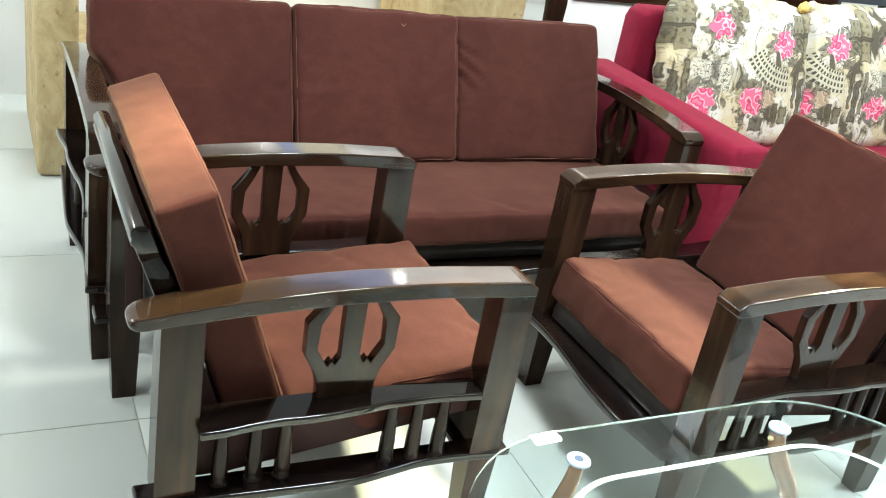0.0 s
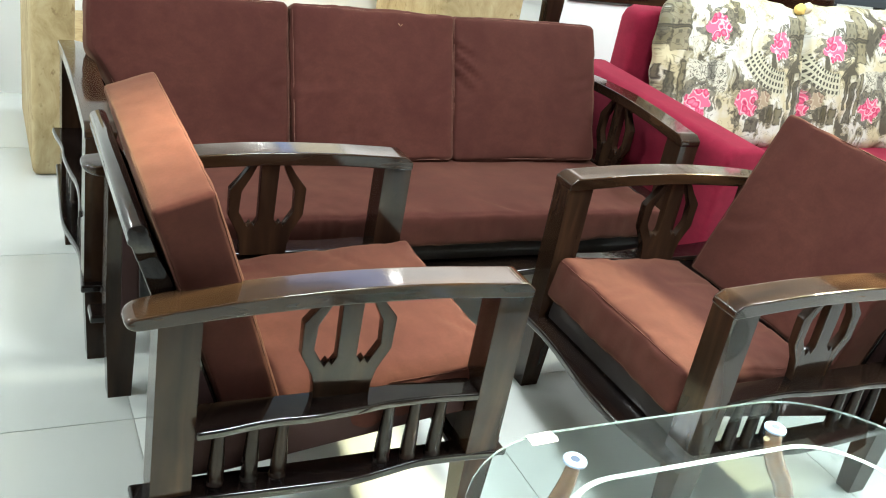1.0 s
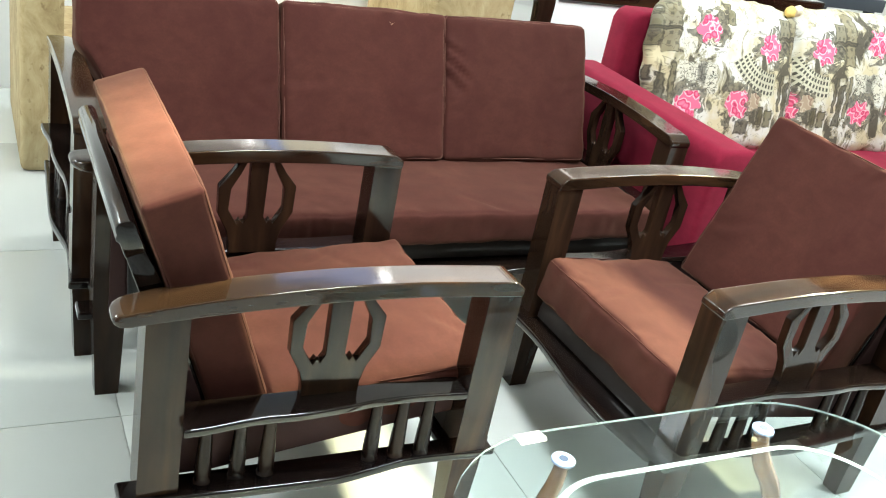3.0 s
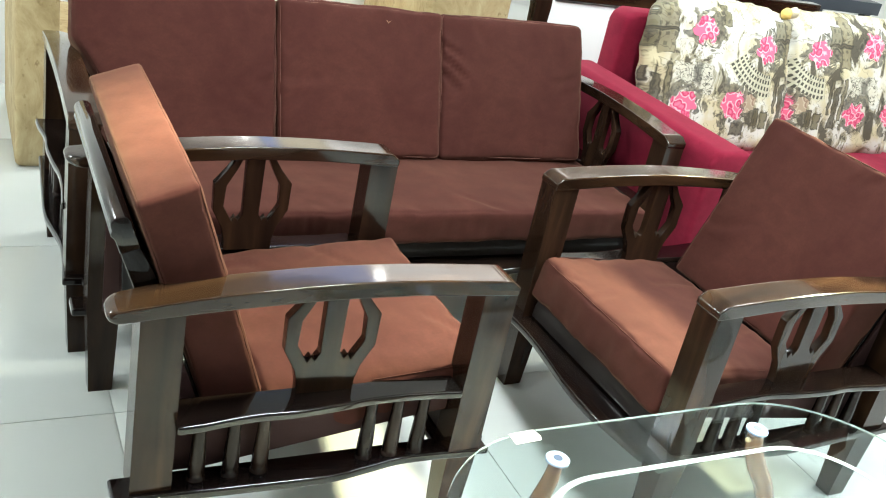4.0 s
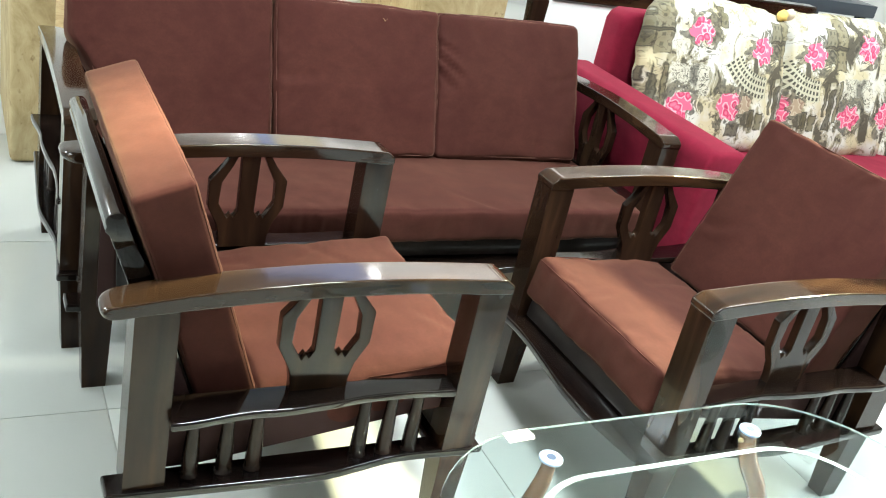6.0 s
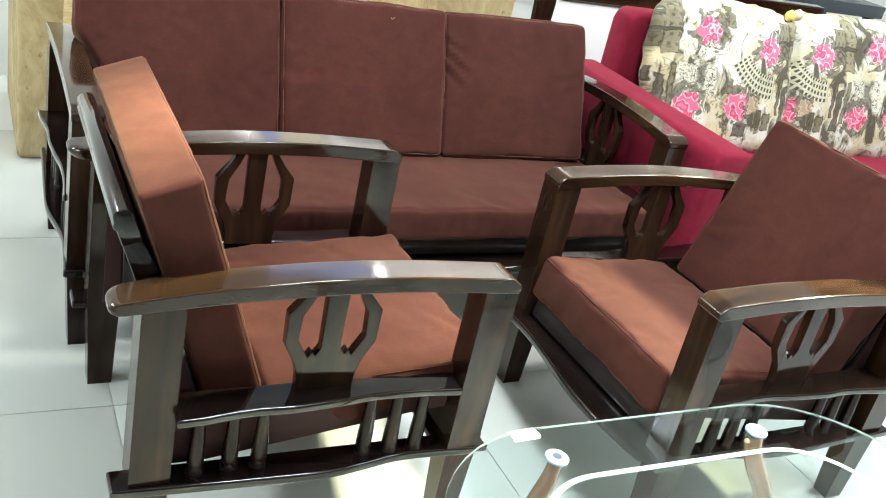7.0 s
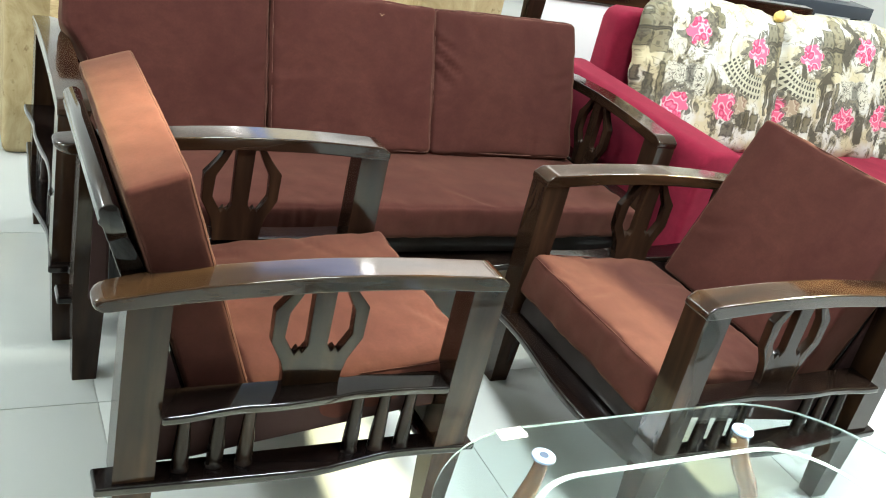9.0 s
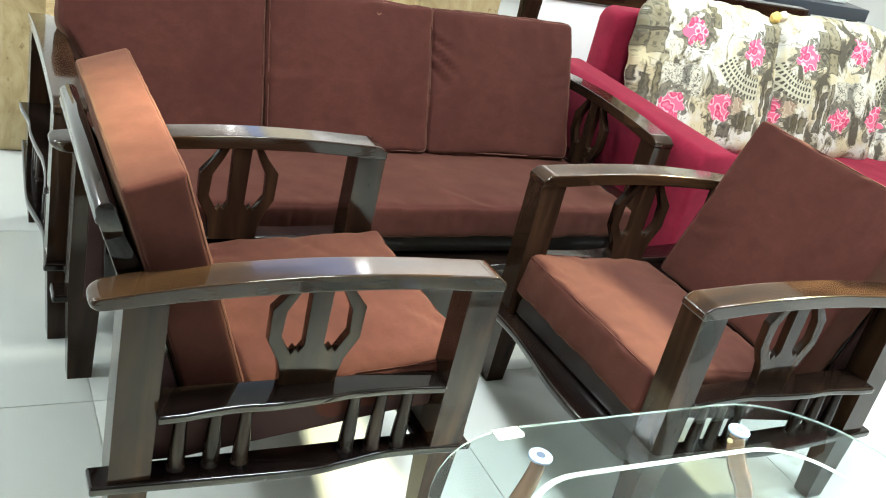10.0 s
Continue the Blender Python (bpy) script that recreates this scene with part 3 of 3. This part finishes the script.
def seating(name, label, category, W, m, slats, group=""):
    """A lacquered frame: u runs from its back to its front, v across, from one outer side to the other."""
    ob = thing(name, label, category, m, group)
    for side in (0, 1):
        put = (lambda bm: mirrored(bm, W)) if side else (lambda bm: bm)
        part("arm", put(arm_mesh()), WOOD_U, ob, "glossy arched wooden armrest", flat=True)
        part("front_leg", put(post_mesh(0.634, 0.7015)), WOOD_Z, ob, flat=True)
        part("rear_leg", put(post_mesh(0.031, 0.100)), WOOD_Z, ob, flat=True)
        part("side_rail", put(plank([(0.097, -0.028), (0.14, -0.026), (0.19, -0.019), (0.24, -0.015), (0.30, -0.017), (0.39, -0.010), (0.45, -0.002), (0.51, -0.001), (0.57, -0.004), (0.633, -0.010)], 0.056, 0.349, 0.366)), GLOSS_SHADED_WOOD, ob, "wavy-edged wooden side rail", flat=True)
        part("lower_rail", put(plank([(0.002, -0.012), (0.097, -0.016), (0.232, -0.022), (0.375, -0.026), (0.459, -0.015), (0.534, -0.003), (0.618, -0.004), (0.722, -0.012)], 0.045, 0.199, 0.218)), SHADED_WOOD, ob, "wavy-edged wooden lower rail", flat=True)
        part("splat", put(splat_mesh()), WOOD_Z, ob, "lyre-shaped pierced wooden splat", flat=True)
        for u in (0.146, 0.206, 0.259, 0.461, 0.515, 0.569):
            part("spindle", put(spindle_mesh(u, 0.018)), SPINDLE, ob)
    v0, v1 = 0.068, W - 0.068

    def lean(z):
        return 0.007 + (0.69 - z) * 0.355

    t = math.atan(0.355)
    up, out = Vector((-math.sin(t), 0, math.cos(t))), Vector((math.cos(t), 0, math.sin(t)))
    crown = Vector((lean(0.69), 0, 0.69))
    # the rail's cross-section: a board with a rounded top and a shallow bead along its rear face
    sect = [(-0.0165, -0.05), (-0.0165, -0.022), (-0.0200, -0.0165), (-0.0200, -0.0115), (-0.0160, -0.0065), (-0.0160, 0.001), (-0.0140, 0.0065), (-0.0095, 0.0110), (-0.003, 0.0128), (0.005, 0.0125), (0.0125, 0.0095), (0.0165, 0.002), (0.0165, -0.05)]
    ring = [crown + a * out + b * up for a, b in sect]
    rail = prism([(p.x, v0, p.z) for p in ring], (0, v1 - v0, 0))
    bmesh.ops.recalc_face_normals(rail, faces=rail.faces)
    part("top_rail", round_edges(rail, 0.0025, 2, 60), GLOSS_SHADED_WOOD, ob, "polished rounded wooden top rail of the back", smooth=50)
    for s, e in ((v0 + 0.001, v0 + 0.04), (v1 - 0.04, v1 - 0.001)):
        part("back_stile", prism([(lean(0.648) - 0.0165, s, 0.648), (lean(0.648) + 0.0175, s, 0.648), (lean(0.6) + 0.026, s, 0.6), (lean(0.225) + 0.026, s, 0.225), (0.096, s, 0.225), (0.088, s, 0.42)], (0, e - s, 0), bevel=0.003), SHADED_WOOD, ob)
    # dark boards and a sheet added where shaded cushion sides and gaps show
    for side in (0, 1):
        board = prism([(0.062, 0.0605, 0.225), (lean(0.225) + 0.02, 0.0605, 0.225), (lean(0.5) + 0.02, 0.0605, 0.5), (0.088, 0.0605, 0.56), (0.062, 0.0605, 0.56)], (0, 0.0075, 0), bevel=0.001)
        part("rear_side_board", mirrored(board, W) if side else board, SHADE_MAROON, ob, "dark maroon board added to close the shaded gap by the cushion")
    part("back_panel", prism([(lean(0.63) + 0.008, v0 + 0.042, 0.63), (lean(0.63) + 0.018, v0 + 0.042, 0.63), (lean(0.26) + 0.018, v0 + 0.042, 0.26), (lean(0.26) + 0.008, v0 + 0.042, 0.26)], (0, v1 - v0 - 0.084, 0)), SHADE_MAROON, ob, "dark maroon sheet added behind the cushions to close gaps")
    # made taller as a dark lining, so the seat gap looks shaded
    part("bottom_rail", prism([(lean(0.40) - 0.016, v0 + 0.04, 0.40), (lean(0.40) + 0.006, v0 + 0.04, 0.40), (lean(0.24) + 0.006, v0 + 0.04, 0.24), (lean(0.24) - 0.016, v0 + 0.04, 0.24)], (0, v1 - v0 - 0.08, 0), bevel=0.003), SHADED_WOOD, ob)
    for i in range(slats):
        c = v0 + 0.04 + (v1 - v0 - 0.08) * (i + 0.5) / slats
        part("back_slat", prism([(lean(0.645) - 0.006, c - 0.022, 0.645), (lean(0.645) + 0.006, c - 0.022, 0.645), (lean(0.33) + 0.006, c - 0.022, 0.33), (lean(0.33) - 0.006, c - 0.022, 0.33)], (0, 0.044, 0), bevel=0.002), WOOD_Z, ob)
    part("seat_board", prism([(0.24, 0.09, 0.206), (0.64, 0.09, 0.252), (0.64, 0.09, 0.268), (0.24, 0.09, 0.222)], (0, W - 0.18, 0), bevel=0.003), SHADE_MAROON, ob, "thin seat board in shade-darkened maroon")
    # dark strips added before the seat cushion's sides, in place of their shade
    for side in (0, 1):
        shade_strip = prism([(0.103, 0.040, 0.222), (0.165, 0.040, 0.222), (0.632, 0.040, 0.293), (0.632, 0.040, 0.348), (0.103, 0.040, 0.348)], (0, 0.006, 0), bevel=0.001)
        part("seat_apron", mirrored(shade_strip, W) if side else shade_strip, SHADE_MAROON, ob, "dark maroon strip added to shade the cushion's side")
    part("seat_front_board", prism([(0.640, 0.062, 0.222), (0.676, 0.062, 0.222), (0.674, 0.062, 0.25), (0.664, 0.062, 0.28), (0.640, 0.062, 0.28)], (0, W - 0.124, 0), bevel=0.002), BOARD, ob)
    k = max(1, round((W - 0.1) / 0.56))
    wave = []
    for j in range(8 * k + 1):
        f = j / (8 * k)
        wave.append((0.03 + (W - 0.06) * f, 0.7425 - 0.015 * math.cos(2 * math.pi * (0.03 + (W - 0.06) * f - 0.10) / 0.64)))
    part("front_rail", plank(wave, 0.62, 0.198, 0.2185, 16 * k + 9, 0.006, swap=True), SHADED_WOOD, ob, "wavy-edged wooden front rail", flat=True)
    return ob


CW = 0.6466
chair = seating("armchair", "dark lacquered wooden armchair with lyre splats and brown cushions", "armchair", CW, pose(0, 0, 0), 5, "armchairs of the set")
chair_m = pose(1.7595, 0.5316, 0, 0, 0, 181.34)
copy_thing(chair, chair_m)
SW = 1.6663
sofa_m = pose(0.0116, 1.4581, 0, 0, 0, -90.32)
seating("sofa", "dark lacquered wooden three-seat sofa with brown cushions", "sofa", SW, sofa_m, 13)


def back_pose(frame_m, u, z, v, tilt, height, thick, turn=0.0, roll=0.0):
    """A flat cushion stood up: its lower front edge at (u, z), leaning back by tilt degrees."""
    t = radians(tilt)
    up, out = Vector((-math.sin(t), 0, math.cos(t))), Vector((math.cos(t), 0, math.sin(t)))
    c = Vector((u, v, z)) + up * height / 2 - out * thick / 2
    r = Matrix((up, Vector((0, 1, 0)), up.cross(Vector((0, 1, 0))))).transposed().to_4x4()
    return frame_m @ Matrix.Translation(c) @ pose(0, 0, 0, 0, 0, turn) @ r @ pose(0, 0, 0, 0, 0, roll)


one = pose(0, 0, 0)
cushion("seat_cushion", "brown velvet box cushion on the seat of an armchair", 0.455, 0.53, 0.106, pose(0.493, 0.313, 0.320, 0, -4.5, 0), None, "armchair seat cushions", 1, wrinkle=0.0038, cord_mat=VELVET)
cushion("back_cushion", "brown velvet box cushion leaning on an armchair back", 0.475, 0.54, 0.103, back_pose(one, 0.273, 0.327, 0.328, 19.4, 0.475, 0.103, 0.0, -2.0), None, "armchair back cushions", 2, puff=0.006, r=0.010, wrinkle=0.0009, folds=2, pucker=0.0005)
cushion("seat_cushion", "brown velvet box cushion on the seat of an armchair", 0.40, 0.525, 0.108, chair_m @ pose(0.485, 0.302, 0.316, 0, -4.5, 0), None, "armchair seat cushions", 3, wrinkle=0.0038, cord_mat=VELVET)
cushion("back_cushion", "brown velvet box cushion leaning on an armchair back", 0.463, 0.50, 0.10, back_pose(chair_m, 0.272, 0.354, 0.332, 21.8, 0.463, 0.10), None, "armchair back cushions", 4, puff=0.004, r=0.009)
long_seat = cushion("long_seat_cushion", "long brown velvet box cushion on the sofa seat", 0.585, 1.53, 0.092, sofa_m @ pose(0.43, SW / 2, 0.329, 0, -1.2, 0), None, "", 5, puff=0.008, pucker=0.0030, cord=False)
for ob in (long_seat, *long_seat.children):  # a few upright ruffles gathered in its front edge
    for p in ob.data.vertices:
        near = math.exp(-((p.co.y + SW / 2 - 0.555) / 0.045) ** 2)
        if p.co.x > 0.27 and near > 0.02:
            p.co.x += near * 0.0075 * math.sin((p.co.y + SW / 2) * 300.0 + 18 * p.co.z) * max(0.0, 1 - (p.co.z / 0.06) ** 2)
for i, (v, w, du, tw) in enumerate(((0.303, 0.520, 0.0, 0.0), (0.815, 0.492, 0.004, 0.0), (1.313, 0.50, -0.004, 0.0))):
    pad = cushion("sofa_back_cushion", "brown velvet box cushion leaning on the sofa back", 0.425, w, 0.10, back_pose(sofa_m, 0.378 + du, 0.390, v, 23.5, 0.425, 0.10, tw), None, "sofa back cushions", 6 + i, folds=16, pucker=0.0026, cord_mat=LIT_PIPING)
    if i == 1:  # a pale thread caught on the pile
        thread = curve_through([(0.177, 0.066, -0.0572), (0.173, 0.069, -0.0580), (0.169, 0.071, -0.0585), (0.173, 0.075, -0.0580), (0.176, 0.079, -0.0570)], 14)
        part("loose_thread", tube(thread, [0.0005] * 14, 6), PALE_WOOD, pad, "short pale loose thread", smooth=60)
    if i == 2:  # creases drawn in from its seam beside the middle pad
        for x0, y0, x1, y1, deep in ((0.085, -0.246, 0.018, -0.160, 0.013), (0.040, -0.246, -0.020, -0.175, 0.011), (0.120, -0.246, 0.085, -0.18, 0.009)):
            along = Vector((x1 - x0, y1 - y0))
            for p in pad.data.vertices:
                if p.co.z < -0.03:
                    w0 = Vector((p.co.x - x0, p.co.y - y0))
                    f = w0.dot(along) / along.length_squared
                    off = (w0.x * along.y - w0.y * along.x) / along.length
                    if -0.1 < f < 1.0:
                        p.co.z += deep * (1 - max(0.0, f)) ** 0.6 * (math.exp(-(off / 0.008) ** 2) - 0.7 * math.exp(-((off - 0.015) / 0.009) ** 2))
    if i == 0:  # its lower outer corner is pulled in
        for ob in (pad, *pad.children):
            for p in ob.data.vertices:
                pull = min(0.10, max(0.0, 0.07 - p.co.x) * 0.62)
                p.co.y += pull * max(0.0, min(1.0, -p.co.y / 0.256)) ** 2

# ---- glass table ----
TABLE_Z = 0.42


def oval(cx, cy, hx, hy, r, z, n=10, power=1.0):
    pts = []
    for sx, sy, a0 in ((1, 1, 0), (-1, 1, 90), (-1, -1, 180), (1, -1, 270)):
        for k in range(n + 1):
            a = radians(a0 + 90 * k / n)
            pts.append((cx + sx * (hx - r) + r * math.cos(a), cy + sy * (hy - r) + r * math.sin(a), z))
    return pts


table = thing("coffee_table", "oval clear glass coffee table on curved tan wooden legs", "table", pose(0.895, -0.497, 0))
HX, HY, HR = 0.50, 0.295, 0.27
glass_bm = prism(oval(0, 0, HX, HY, HR, TABLE_Z - 0.011), (0, 0, 0.011))
for f in glass_bm.faces:
    if len(f.verts) == 4:
        f.material_index = 1
glass = part("glass_top", glass_bm, (GLASS, RIM), table, "clear glass top with a pale green rim", smooth=30)
glass.visible_shadow = False
outer, inner = oval(0, 0, 0.350, 0.166, 0.158, TABLE_Z + 0.0006), oval(0, 0, 0.3395, 0.1555, 0.1475, TABLE_Z + 0.0006)
sb = bmesh.new()
rows = [[sb.verts.new((x, y, z + dz)) for x, y, z in ring_pts] for ring_pts, dz in ((outer, 0), (outer, 0.0008), (inner, 0.0008), (inner, 0))]
for a, b in zip(rows, rows[1:] + rows[:1]):
    for i in range(len(a)):
        j = (i + 1) % len(a)
        sb.faces.new((a[i], a[j], b[j], b[i]))
part("stripe", sb, STRIPE, glass, "frosted white stripe in the glass", smooth=0)
for sx, sy in ((-1, 1), (1, 1), (-1, -1), (1, -1)):
    bow = 0.3 if sx < 0 else 1.0
    ax, ay = sx * 0.222 - 0.011, sy * 0.212
    path = curve_through([(ax, ay, TABLE_Z - 0.012), (ax + sx * 0.012 * bow, ay, 0.37), (ax + sx * 0.048 * bow, ay + sy * 0.004, 0.315), (ax + sx * 0.098 * bow, ay + sy * 0.008, 0.25), (ax + sx * 0.145 * bow, ay + sy * 0.012, 0.15), (ax + sx * 0.16 * bow, ay + sy * 0.014, 0.0)], 22)
    part("leg", tube(path, [(0.0145 if sx > 0 else 0.0115) + 0.005 * math.sin(math.pi * i / 21) for i in range(22)], 16), TAN_WOOD, table, "curved tan wooden leg", smooth=60)
    ring = [(math.cos(2 * math.pi * i / 28), math.sin(2 * math.pi * i / 28)) for i in range(28)]
    cap = part("cap", loft([[(ax + r * c, ay + r * s, z) for c, s in ring] for r, z in ((0.0205, TABLE_Z + 0.0005), (0.0205, TABLE_Z + 0.004), (0.018, TABLE_Z + 0.006))]), CAP, table, "round pale blue cap over a leg")
    part("cap_core", loft([[(ax + r * c, ay + r * s, z) for c, s in ring] for r, z in ((0.0085, TABLE_Z + 0.0058), (0.0080, TABLE_Z + 0.0064), (0.0050, TABLE_Z + 0.0064))]), CAP_CORE, cap)
    for kx, ky, kz in () if sx < 0 else ((ax - 0.018, ay - 0.004, TABLE_Z - 0.022), (path[17].x - 0.004, path[17].y - 0.026, path[17].z)):
        knob = bmesh.new()
        bmesh.ops.create_uvsphere(knob, u_segments=14, v_segments=10, radius=0.0058, matrix=Matrix.Translation((kx, ky, kz)) @ Matrix.Diagonal((1.0, 1.0, 0.8, 1)))
        part("knob", knob, PALE_WOOD, table, "small pale knob on a table leg", smooth=60)
sticker = tagged(part("price_sticker", prism([(-0.027, -0.0135, 0), (0.024, -0.0145, 0), (0.029, -0.006, 0), (0.026, 0.0135, 0), (-0.025, 0.0135, 0)], (0, 0, 0.0008)), STICKER, smooth=0), "small blank white sticker on the glass table", "sticker")
sticker.matrix_basis = pose(0.636, -0.219, TABLE_Z + 0.0008, 0, 0, 4)

# ---- red sofa ----
red = thing("red_sofa", "crimson velvet sofa with low arms and floral cushions", "sofa", pose(-0.026, -0.09, 0))
part("arm", prism([(1.735, 0.742, 0.06), (1.735, 0.742, 0.565), (1.76, 0.742, 0.6), (1.87, 0.742, 0.6), (1.91, 0.742, 0.57), (1.91, 0.742, 0.06)], (0, 0.875, 0), bevel=0.018, seg=4), RED, red, "flat-topped crimson armrest", smooth=60)
part("arm", prism([(3.65, 0.742, 0.06), (3.65, 0.742, 0.565), (3.68, 0.742, 0.6), (3.8, 0.742, 0.6), (3.83, 0.742, 0.57), (3.83, 0.742, 0.06)], (0, 0.875, 0), bevel=0.018, seg=4), RED, red, "flat-topped crimson armrest", smooth=60)
part("back", prism([(1.89, 1.505, 0.08), (1.89, 1.505, 0.76), (1.90, 1.505, 0.79), (1.93, 1.505, 0.805), (3.64, 1.505, 0.805), (3.67, 1.505, 0.79), (3.68, 1.505, 0.08)], (0, 0.11, 0), bevel=0.02, seg=4), RED, red, "upright crimson back", smooth=60)
part("base", block(1.905, 3.655, 0.79, 1.50, 0.07, 0.25, 0.015, 3), RED, red, smooth=60)
seat = soft_box(1.735, 0.72, 0.16, 0.03, 0.012, 21)
bmesh.ops.translate(seat, vec=(2.78, 1.135, 0.325), verts=seat.verts)
part("seat", seat, RED, red, "crimson seat pad", smooth=60)
for fx, fy in ((1.80, 0.83), (3.76, 0.83), (1.80, 1.58), (3.76, 1.58)):
    part("foot", block(fx - 0.03, fx + 0.03, fy - 0.03, fy + 0.03, 0, 0.085, 0.004), BLACK, red)


def floral_cushion(x, y, z, yaw, lean, seed, cut):
    """cut: how far along the printed cloth the cover was cut."""
    m = pose(x, y, z, 0, 0, yaw) @ pose(0, 0, 0, -lean, 0, 0)
    bm = soft_box(0.575, 0.52, 0.15, 0.060, 0.035, seed, wrinkle=0.007)
    bmesh.ops.rotate(bm, cent=(0, 0, 0), matrix=Euler((radians(90), 0, 0)).to_matrix(), verts=bm.verts)
    ob = part("floral_cushion", bm, FLORAL, smooth=60)
    ob.matrix_basis = m
    ob.color = (cut, 0, 0, 1)
    return tagged(ob, "plump cushion printed with pink roses and olive-grey sketches", "cushion", "floral cushions")


floral_cushion(2.217, 1.288, 0.622, -4, 16, 31, 0.0)
floral_cushion(2.80, 1.29, 0.62, -3, 16, 32, 0.30)
floral_cushion(3.37, 1.29, 0.615, 2, 16, 33, 0.12)

# ---- background ----
box_wall("wall_partition", -3.9, 0.30, 2.69, 2.79, 0, CEIL - 0.002, WALL, "plain white partition behind the beige settee")
settee = thing("beige_settee", "mottled beige upholstered settee standing behind the wooden sofa", "settee", pose(0, 0, 0))
part("arm", block(-0.038, 0.09, 1.865, 2.5, 0.0, 0.90, 0.02, 3), BEIGE, settee, "tall mottled beige end panel", smooth=60)
part("arm", block(1.335, 1.674, 1.865, 2.5, 0.0, 0.78, 0.02, 3), BEIGE, settee, "tall mottled beige end panel", smooth=60)
part("seat", block(0.094, 1.331, 1.92, 2.5, 0.1, 0.40, 0.02, 3), BEIGE, settee, smooth=60)
panel = thing("room_divider", "plain white room divider standing behind the settee", "divider", pose(0.95, 2.6, 0))
part("board", block(-0.6, 0.62, -0.02, 0.02, 0.05, 1.25, 0.004), WHITE, panel)
for fx in (-0.45, 0.45):
    part("foot", block(fx - 0.03, fx + 0.03, -0.07, 0.07, 0.0, 0.05, 0.004), WHITE, panel)
bed = thing("bed_headboard", "pale grey headboard with a dark wooden rail and post", "headboard", pose(-0.018, -0.1, 0))
part("panel", prism([(1.86, 2.0, 0.0), (3.3, 2.0, 0.0), (3.3, 2.0, 0.715), (1.895, 2.0, 0.715)], (0, 0.03, 0), bevel=0.003), WHITE, bed, "plain pale grey panel")
part("edge_trim", prism([(1.848, 1.992, 0.0), (1.86, 1.992, 0.0), (1.895, 1.992, 0.78), (1.883, 1.992, 0.78)], (0, 0.045, 0), bevel=0.002), WALL, bed, "white edge strip")
part("top_rail", block(1.90, 3.28, 1.985, 2.045, 0.721, 0.825, 0.008, 3), WOOD_U, bed, "dark wooden top rail", flat=True)
post = curve_through([(1.70, 0, 0.86), (1.69, 0, 0.78), (1.715, 0, 0.735), (1.745, 0, 0.72), (1.765, 0, 0.73), (1.79, 0, 0.715), (1.80, 0, 0.66), (1.805, 0, 0.4), (1.80, 0, 0.0)], 40)
part("carved_post", prism([(p.x, 1.97, p.z) for p in post] + [(1.845, 1.97, 0.0), (1.855, 1.97, 0.4), (1.87, 1.97, 0.7), (1.86, 1.97, 0.86)], (0, 0.05, 0), bevel=0.004), WOOD_Z, bed, "dark carved wooden corner post")

rack = thing("display_stand", "dark grey display stand with a pale box on top", "display stand", pose(-0.016, -0.1, 0))
part("shelf", block(3.37, 3.91, 2.2, 2.6, 0.77, 0.83, 0.004), GREY, rack, "dark grey shelf board")
for fx in (3.40, 3.84):
    for fy in (2.24, 2.54):
        part("leg", block(fx, fx + 0.04, fy - 0.02, fy + 0.02, 0.0, 0.77, 0.003), GREY, rack)
carton = tagged(part("carton", block(3.484, 3.804, 2.18, 2.45, 0.831, 0.98, 0.005), WHITE, smooth=0), "pale box standing on the grey display stand", "box")
bow = thing("yellow_ornament", "small yellow and white cloth bow on the red sofa back", "ornament", pose(2.475, 1.30, 0.878))
YELLOW, PALE_CLOTH = paint("yellow_cloth", (0.72, 0.50, 0.14), 0.7), paint("pale_cloth", (0.74, 0.66, 0.46), 0.7)
for dx, tilt, cloth in ((-0.017, 24, YELLOW), (0.019, -18, PALE_CLOTH)):
    loop = soft_box(0.036, 0.022, 0.032, 0.010, 0.006, 41 + int(tilt), folds=0)
    bmesh.ops.transform(loop, matrix=pose(dx, 0, 0.006, 0, tilt, 0), verts=loop.verts)
    part("loop", loop, cloth, bow, smooth=60)
knot = soft_box(0.016, 0.024, 0.018, 0.007, 0.002, 45, folds=0)
bmesh.ops.translate(knot, vec=(0, -0.003, 0), verts=knot.verts)
part("knot", knot, YELLOW, bow, smooth=60)

# ---- floor tiles ----
tile_bm = block(0, TILE_W - GAP, 0, TILE_D - GAP, -0.012, 0.0, 0.0012, 2)
tile_me = mesh_of(tile_bm, "tile", TILE, smooth=30)
for i in range(int((X0 - TX) / TILE_W) - 1, int((X1 - TX) / TILE_W) + 1):
    for j in range(int((Y0 - TY) / TILE_D) - 1, int((Y1 - TY) / TILE_D) + 1):
        t = new("tile", tile_me)
        t.parent = floor
        t.location = (TX + i * TILE_W + GAP / 2, TY + j * TILE_D + GAP / 2, 0)
